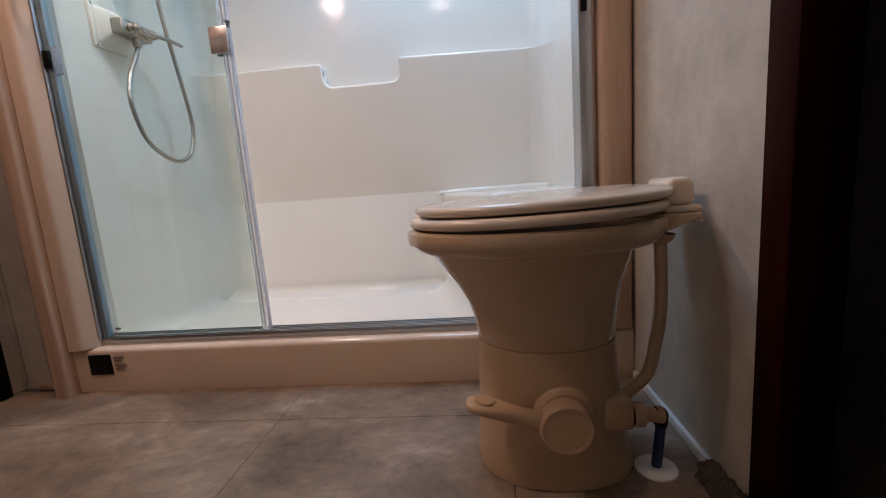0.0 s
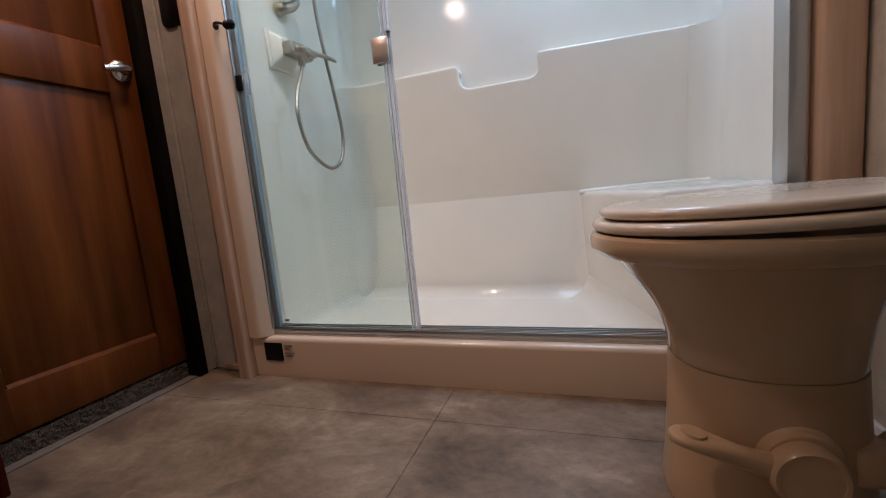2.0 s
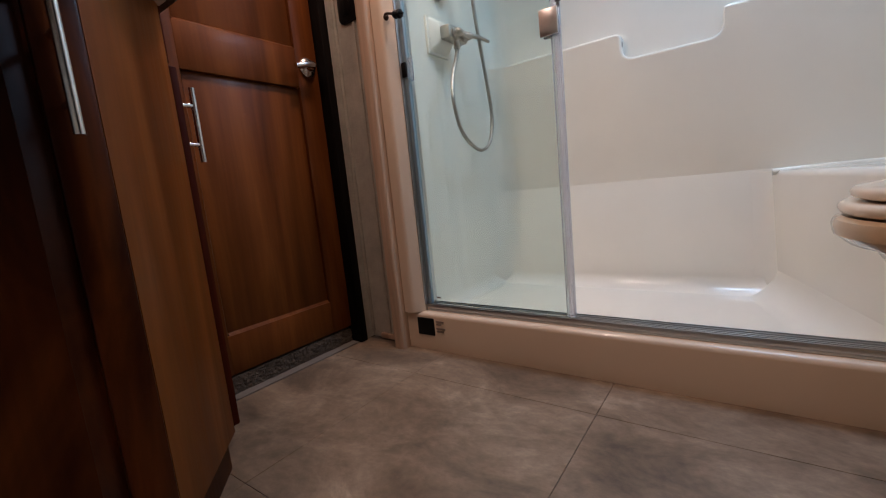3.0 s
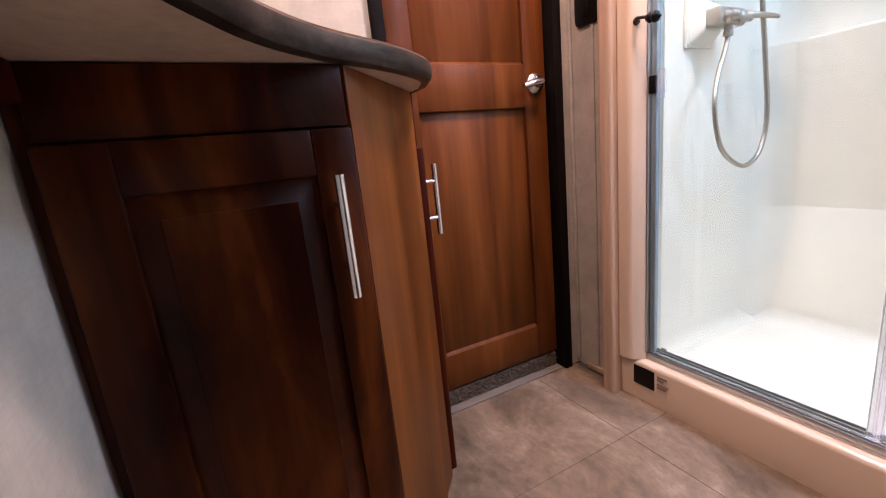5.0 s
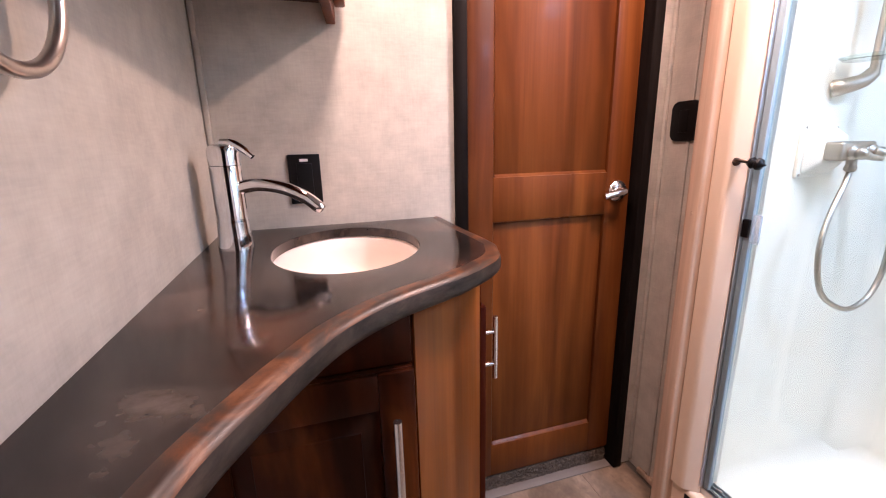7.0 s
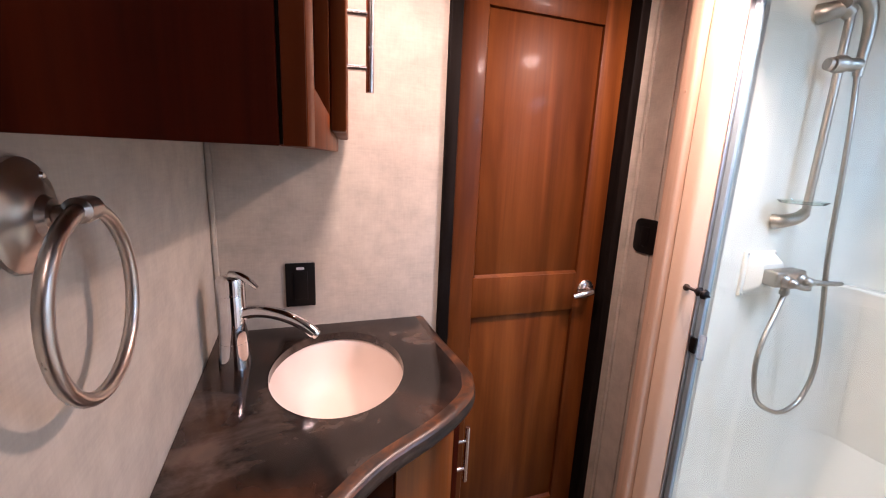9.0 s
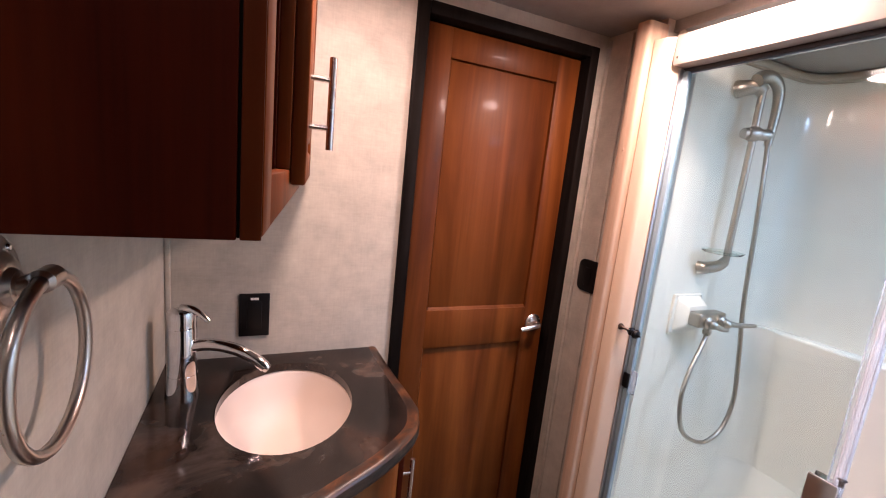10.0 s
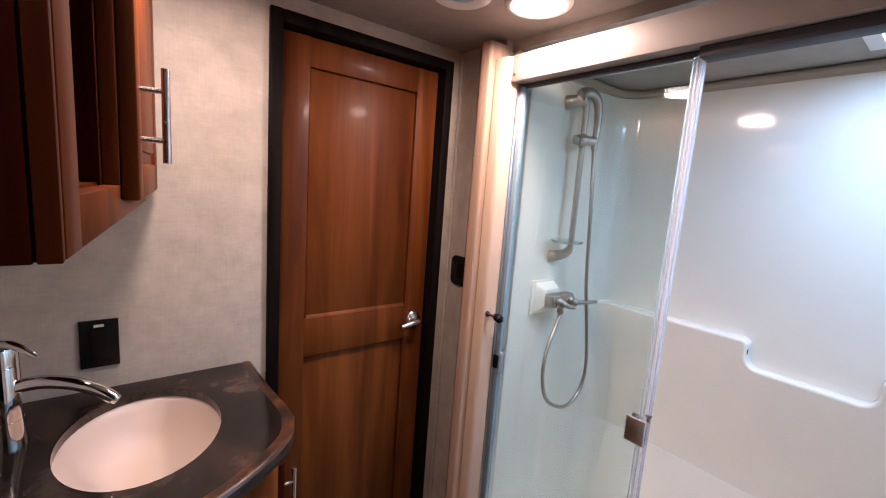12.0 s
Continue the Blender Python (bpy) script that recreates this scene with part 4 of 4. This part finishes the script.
def countertop():
    """Banjo-shaped top with a full round nose and an oval cut-out, as one mesh."""
    ctrl = [(-0.695, 0.566), (-0.625, 0.540), (-0.575, 0.492), (-0.534, 0.434), (-0.480, 0.338), (-0.422, 0.272), (-0.365, 0.232), (-0.308, 0.199), (-0.240, 0.166), (-0.160, 0.150), (-0.05, 0.144)]
    edge = [(XW + 0.002, 0.556), (-0.95, 0.556), (-0.85, 0.559), (-0.76, 0.565)] + [tuple(p)[:2] for p in spline([(x, y, 0) for x, y in ctrl], 6)] + [(0.2, 0.142), (XE - 0.004, 0.142)]
    n = len(edge)
    bm = bmesh.new()
    pts = [Vector((*p, 0)) for p in edge]
    normal = []
    for i in range(n):
        d = (pts[min(i + 1, n - 1)] - pts[max(i - 1, 0)]).normalized()
        normal.append(Vector((-d.y, d.x, 0)))
    rings = []
    for off, z in ((-0.027, CT), (-0.014, CT + 0.0012), (-0.006, CT - 0.001), (-0.002, CT - 0.006), (0.0, CT - 0.012), (0.0, CT - 0.022), (-0.0015, CT - 0.028), (-0.006, CT - 0.0325), (-0.020, CT - THICK)):
        rings.append([bm.verts.new((p.x + m.x * off, max(p.y + m.y * off, YS + 0.004), z)) for p, m in zip(pts, normal)])
    nose, crest = bmesh.new(), bmesh.new()
    skin(nose, [[nose.verts.new(v.co) for v in ring] for ring in rings[3:]], close=False)
    skin(crest, [[crest.verts.new(v.co) for v in ring] for ring in rings[:4]], close=False)
    for ring in rings[1:]:
        for v in ring:
            bm.verts.remove(v)
    k = 48
    hole = [bm.verts.new((*ellipse(i, k), CT - 0.001)) for i in range(k)]
    hole_up = [bm.verts.new((*ellipse(i, k, 1.0, 0.004), CT)) for i in range(k)]
    hole_dn = [bm.verts.new((*ellipse(i, k), CT - 0.020)) for i in range(k)]
    skin(bm, [hole_up, hole, hole_dn])
    back = [bm.verts.new(p) for p in ((XE - 0.004, YS + 0.001, CT), (XW + 0.002, YS + 0.001, CT))]
    outer = rings[0] + back
    edges = [bm.edges.get((a, c)) or bm.edges.new((a, c)) for a, c in zip(outer, outer[1:] + outer[:1])]
    edges += [bm.edges.get((a, c)) for a, c in zip(hole_up, hole_up[1:] + hole_up[:1])]
    bmesh.ops.triangle_fill(bm, use_beauty=True, edges=edges)
    c = thing("vanity_countertop", (-0.75, 0.3, CT), "dark brown stone-look laminate countertop with a rounded front edge", "countertop")
    part("laminate_top", bm, M["counter"], c)
    part("nosing", nose, M["nosing"], c, "mottled grey rounded front edge")
    part("nosing_crest", crest, M["rust_edge"], c, "rust-streaked top of the rolled edge")
    # bare board underneath, open over the basin
    ub = bmesh.new()
    low = [ub.verts.new((p.x - m.x * 0.0195, max(p.y - m.y * 0.0195, YS + 0.004), CT - THICK + 0.0006)) for p, m in zip(pts, normal)]
    low += [ub.verts.new(p) for p in ((XE - 0.004, YS + 0.001, CT - THICK + 0.0006), (XW + 0.002, YS + 0.001, CT - THICK + 0.0006))]
    ring = [ub.verts.new((*ellipse(i, k, 1.12), CT - THICK + 0.0006)) for i in range(k)]
    edges = [ub.edges.new((a, e)) for a, e in zip(low, low[1:] + low[:1])] + [ub.edges.new((a, e)) for a, e in zip(ring, ring[1:] + ring[:1])]
    bmesh.ops.triangle_fill(ub, use_beauty=True, edges=edges)
    part("underside", ub, M["board"], c, "bare pale brown underside")


countertop()
solid("cleat", box(-0.512, XE - 0.002, YS + 0.0005, YS + 0.020, CT - THICK - 0.036, CT - THICK - 0.0005, 0.002), M["cabinet_flat"], "dark wood cleat carrying the countertop on the wall", "cleat", "structure")


def sink():
    s = thing("sink", (SINK[0], SINK[1], CT - 0.15), "cream oval undermount sink in the dark countertop", "sink")
    bm = bmesh.new()
    rings = []
    for sc, z in ((1.10, CT - 0.0215), (1.02, CT - 0.0215), (1.0, CT - 0.026), (0.97, CT - 0.050), (0.92, CT - 0.080), (0.82, CT - 0.110), (0.62, CT - 0.132), (0.35, CT - 0.142), (0.12, CT - 0.145)):
        rings.append([bm.verts.new((*ellipse(i, 48, sc), z)) for i in range(48)])
    skin(bm, rings)
    bm.faces.new(rings[-1])
    part("basin", bm, M["sink"], s)


sink()


def faucet():
    f = thing("faucet", (-0.845, 0.100, CT), "polished chrome single-lever faucet with a curved spout", "faucet")
    x, y = -0.845, 0.100
    part("base", drum((x, y, CT), (0, 0, 1), [(0, 0), (0.031, 0), (0.0308, 0.005), (0.0285, 0.030), (0.0275, 0.050), (0.0275, 0.052), (0, 0.052)], 32), M["chrome"], f)
    part("column", drum((x, y, CT + 0.052), (0, 0, 1), [(0.0268, 0), (0.0268, 0.098), (0.0258, 0.100), (0, 0.100)], 32), M["chrome"], f)
    part("cap", drum((x, y, CT + 0.1525), (0, 0, 1), [(0.0268, 0), (0.0268, 0.026), (0.024, 0.033), (0.014, 0.037), (0, 0.038)], 32), M["chrome"], f)
    d = Vector((0.30, 0.95, 0)).normalized()
    c = Vector((x, y, 0))
    part("lever", tube([c + d * 0.0 + Vector((0, 0, CT + 0.188)), c + d * 0.018 + Vector((0, 0, CT + 0.189)), c + d * 0.036 + Vector((0, 0, CT + 0.180)), c + d * 0.052 + Vector((0, 0, CT + 0.166))], (0.011, 0.005), 12), M["chrome"], f)
    sp = part("spout", tube([c + d * 0.012 + Vector((0, 0, CT + 0.110)), c + d * 0.055 + Vector((0, 0, CT + 0.117)), c + d * 0.100 + Vector((0, 0, CT + 0.110)), c + d * 0.138 + Vector((0, 0, CT + 0.093)), c + d * 0.162 + Vector((0, 0, CT + 0.074))], (0.0125, 0.0115), 16), M["chrome"], f)
    p = c + d * 0.161 + Vector((0, 0, CT + 0.0755))
    part("aerator", drum(p, d * 0.75 + Vector((0, 0, -0.66)), [(0.0095, 0), (0.0095, 0.008), (0.008, 0.010), (0, 0.010)], 20), M["bar"], sp)


faucet()


# ---- upper cabinet ----
P_, Q_ = (-0.268, 0.232), (XW + 0.001, 0.322)


def upper_cabinet():
    z0, z1 = 1.371, CEIL - 0.001
    u = thing("upper_cabinet", (-0.63, 0.14, z0), "dark stained wood wall cabinet with open niche and raised-panel door", "wall cabinet")
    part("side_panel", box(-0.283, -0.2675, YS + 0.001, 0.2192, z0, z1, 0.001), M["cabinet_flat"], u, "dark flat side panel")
    # the gap's shadow line, made as a recessed black strip
    part("gap_shade", box(-0.283, -0.2720, 0.2193, 0.2214, z0 + 0.001, z1, 0.0005), M["black_trim"], u, "black strip standing for the shade in the gap behind the face frame")
    part("frame_edge", box(-0.284, -0.2668, 0.2215, 0.2366, z0, z1, 0.0012), M["rail_edge"], u, "red-brown edge of the face frame, its grazing light put into a darker colour")
    part("bottom", prism([(-0.279, YS + 0.001), (-0.279, 0.214), (XW + 0.002, 0.300), (XW + 0.002, YS + 0.001)], "z", z0 + 0.040, z0 + 0.052), M["cabinet"], u)
    m = to_local(P_, Q_)
    L = (Vector(P_) - Vector(Q_)).length
    # face frame; x runs from the door wall (0) to the free end (L), y < 0 is towards the room
    m = m @ Matrix.Translation((L, 0, 0)) @ Matrix.Diagonal((-1, 1, 1, 1))
    n0, n1, nz0, nz1 = L - 0.335, L - 0.072, 1.420, 1.720
    part("end_stile", box(n1, L - 0.0165, -0.004, 0.016, z0, z1, 0.002), M["face"], u, "lighter brown face frame", m)
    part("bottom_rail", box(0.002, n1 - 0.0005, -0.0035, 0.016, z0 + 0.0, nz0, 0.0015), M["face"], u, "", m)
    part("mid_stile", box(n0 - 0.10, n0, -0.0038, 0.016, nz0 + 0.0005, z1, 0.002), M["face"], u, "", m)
    arch = [(n0 + 0.0005, nz1 - 0.05), (n0 + 0.0005, z1), (n1 - 0.0005, z1), (n1 - 0.0005, nz1 - 0.05)]
    for k in range(1, 12):
        t = k / 12
        arch.append((n1 + (n0 - n1) * t, nz1 - 0.05 + 0.07 * math.sin(math.pi * t)))
    part("arched_rail", prism(arch, "y", -0.0035, 0.016, 0.001, 1), M["face"], u, "", m)
    part("far_stile", box(0.002, n0 - 0.1005, -0.0035, 0.012, nz0 + 0.0005, z1, 0.001), M["face"], u, "", m)
    # niche lining
    part("niche_side", box(n0 + 0.001, n0 + 0.013, 0.0165, 0.150, nz0 - 0.010, z1 - 0.004), M["cabinet_flat"], u, "", m)
    part("niche_side", box(n1 - 0.013, n1 - 0.001, 0.0165, 0.150, nz0 - 0.010, z1 - 0.004), M["cabinet_flat"], u, "", m)
    part("niche_back", box(n0 + 0.013, n1 - 0.013, 0.148, 0.156, nz0 - 0.010, z1 - 0.004), M["cabinet_flat"], u, "", m)
    part("niche_floor", box(n0 + 0.014, n1 - 0.014, 0.0165, 0.147, nz0 - 0.012, nz0 - 0.001), M["face"], u, "", m)
    # door, proud of the frame
    x0, x1 = 0.02, n0 - 0.004
    dz0, dz1 = 1.398, CEIL - 0.03
    door = part("cabinet_door", box(x0 + 0.01, x1 - 0.01, -0.020, -0.0042, dz0 + 0.01, dz1 - 0.01, 0.001), M["face"], u, "lighter brown raised-panel door", m)
    part("stile", box(x0, x0 + 0.055, -0.027, -0.0045, dz0, dz1, 0.004), M["face"], door, "", m)
    part("stile", box(x1 - 0.055, x1, -0.027, -0.0045, dz0, dz1, 0.004), M["face"], door, "", m)
    part("rail", box(x0 + 0.055, x1 - 0.055, -0.0268, -0.0045, dz0, dz0 + 0.055, 0.004), M["face"], door, "", m)
    part("rail", box(x0 + 0.055, x1 - 0.055, -0.0268, -0.0045, dz1 - 0.055, dz1, 0.004), M["face"], door, "", m)
    part("raised_field", box(x0 + 0.075, x1 - 0.075, -0.026, -0.016, dz0 + 0.075, dz1 - 0.075, 0.006), M["face"], door, "", m)
    hx = x1 - 0.024
    part("handle", bar_pull((hx, -0.060, 1.595), (hx, -0.060, 1.456), (0, -1, 0), 0.032, 0.0058), M["bar"], door, "satin steel bar handle", m)


upper_cabinet()


# ---- small fixtures ----
def towel_ring():
    r = thing("towel_ring", (-0.368, YS, 1.314), "brushed nickel towel ring with a stepped round plate", "towel ring")
    c = (-0.368, YS, 1.314)
    pc = (c[0] + 0.020, c[1], c[2])
    p = part("plate", drum(pc, (0, 1, 0), [(0, 0), (0.042, 0), (0.042, 0.004), (0.038, 0.007), (0.030, 0.008), (0.026, 0.012), (0.016, 0.015), (0.013, 0.020), (0, 0.020)], 40), M["nickel"], r)
    for dx, dz in ((-0.018, 0.028), (-0.020, -0.026)):
        part("screw", drum((pc[0] + dx, pc[1] + 0.0075, pc[2] + dz), (0, 1, 0), [(0, 0), (0.0035, 0.0), (0.002, 0.002), (0, 0.0022)], 10), M["bar"], p)
    part("arm", tube([(pc[0], YS + 0.015, c[2]), (pc[0] - 0.003, YS + 0.024, c[2]), (c[0] + 0.010, YS + 0.034, c[2] + 0.004)], (0.0075, 0.009), 12), M["nickel"], r)
    part("collar", drum((c[0] - 0.003, YS + 0.034, c[2] + 0.004), (1, 0, 0), [(0.006, 0), (0.010, 0.003), (0.010, 0.024), (0.006, 0.027)], 16), M["nickel"], r)
    R = 0.0745
    cx, cy, cz = c[0] + 0.010, YS + 0.034, c[2] + 0.004 - R
    ring = [(cx + R * math.sin(2 * math.pi * k / 48), cy, cz + R * math.cos(2 * math.pi * k / 48)) for k in range(48)]
    part("ring", tube(ring, 0.0058, 12, 0, True), M["nickel"], r)


towel_ring()


def outlet():
    o = thing("electrical_outlet", (XW, 0.231, 1.045), "black electrical outlet plate on the wallpaper", "outlet")
    part("cover_plate", box(XW - 0.0005, XW + 0.006, 0.196, 0.266, 0.989, 1.100, 0.002), M["black"], o)
    part("receptacle", box(XW + 0.0055, XW + 0.0085, 0.214, 0.248, 1.008, 1.080, 0.0015), M["black"], o)
    part("label", box(XW + 0.0058, XW + 0.0066, 0.222, 0.240, 1.084, 1.090), M["white"], o, "tiny white sticker")
    s = thing("switch_plate", (-0.942, 1.235, 1.161), "rounded black wall switch plate beside the door", "switch")
    part("plate", prism(rounded([(-0.987, 1.108), (-0.897, 1.108), (-0.897, 1.214), (-0.987, 1.214)], 0.020, 6), "y", 1.224, 1.2355, 0.004, 2), M["black"], s)
    part("rocker", box(-0.957, -0.927, 1.2215, 1.2245, 1.132, 1.190, 0.0012), M["black"], s)


outlet()


def downlight(lx, ly):
    l = thing("ceiling_light", (lx, ly, CEIL), "round white surface-mounted ceiling light, switched on", "ceiling light", "ceiling lights")
    part("trim_ring", drum((lx, ly, CEIL), (0, 0, -1), [(0.066, 0), (0.083, 0), (0.081, 0.008), (0.074, 0.013), (0.068, 0.012), (0.066, 0.008)], 40), M["white"], l)
    p = part("diffuser", drum((lx, ly, CEIL), (0, 0, -1), [(0, 0.010), (0.030, 0.0098), (0.067, 0.007), (0.067, 0.002), (0, 0.002)], 40), M["glow"], l, "glowing warm diffuser")


for lx, ly in LAMPS:
    downlight(lx, ly)


def ceiling_vent():
    cx, cy = -0.688, 0.945
    v = thing("ceiling_vent", (cx, cy, CEIL), "round off-white ceiling vent with a pale blue centre", "vent")
    part("bezel", drum((cx, cy, CEIL), (0, 0, -1), [(0.036, 0), (0.074, 0), (0.073, 0.006), (0.066, 0.010), (0.042, 0.009), (0.036, 0.005)], 48), M["white"], v)
    part("lens", drum((cx, cy, CEIL), (0, 0, -1), [(0, 0.007), (0.036, 0.005), (0.036, 0.001), (0, 0.001)], 40), M["lens"], v)
    for k in range(4):
        a = math.pi / 4 + k * math.pi / 2
        part("screw", drum((cx + 0.062 * math.cos(a), cy + 0.062 * math.sin(a), CEIL - 0.008), (0, 0, -1), [(0, 0), (0.004, 0), (0.003, 0.0015), (0, 0.002)], 10), M["bar"], v)


ceiling_vent()

def fuzzy(x0, x1, y0, y1, z0, z1, cell, seed):
    """A pile edge: a gridded block with every point pushed about."""
    rnd = random.Random(seed)
    bm = bmesh.new()
    nx, ny, nz = max(2, round((x1 - x0) / cell)), max(2, round((y1 - y0) / cell)), max(2, round((z1 - z0) / cell))
    pts = {}

    def vert(i, j, k):
        if (i, j, k) not in pts:
            p = (x0 + (x1 - x0) * i / nx, y0 + (y1 - y0) * j / ny, z0 + (z1 - z0) * k / nz)
            pts[i, j, k] = bm.verts.new([c + rnd.uniform(-0.75, 0.75) * cell * (k > 0 or a < 2) for a, c in enumerate(p)])
        return pts[i, j, k]

    for i in range(nx):
        for j in range(ny):
            bm.faces.new((vert(i, j, nz), vert(i + 1, j, nz), vert(i + 1, j + 1, nz), vert(i, j + 1, nz)))
    for j in range(ny):
        for k in range(nz):
            for i in (0, nx):
                bm.faces.new((vert(i, j, k), vert(i, j + 1, k), vert(i, j + 1, k + 1), vert(i, j, k + 1)))
    for i in range(nx):
        for k in range(nz):
            for j in (0, ny):
                bm.faces.new((vert(i, j, k), vert(i + 1, j, k), vert(i + 1, j, k + 1), vert(i, j, k + 1)))
    return bm


solid("carpet_edge", fuzzy(XW - 0.062, XW - 0.030, DY0 + 0.008, DY1 - 0.008, 0.004, 0.054, 0.0042, 1), M["carpet"], "frayed brown carpet edge under the passage door", "carpet", "structure")
solid("carpet_edge", fuzzy(XE - 0.034, XE - 0.003, 0.752, 0.834, 0.001, 0.030, 0.004, 2), M["carpet"], "tuft of brown carpet at the bedroom opening", "carpet", "structure")

# ---- floor tiles, on the subfloor ----
T, JX, JY = 0.523, -0.134, 1.037
for i in range(-3, 3):
    for j in range(-3, 2):
        x0, x1 = max(JX + i * T, XW), min(JX + (i + 1) * T, XE)
        y0, y1 = max(JY + j * T, YS), min(JY + (j + 1) * T, 1.215)
        if x1 - x0 < 0.02 or y1 - y0 < 0.02:
            continue
        g = 0.0005
        part("tile", box(x0 + g, x1 - g, y0 + g, y1 - g, -0.003, 0.0, 0.0007, 1), M["tile"], floor)
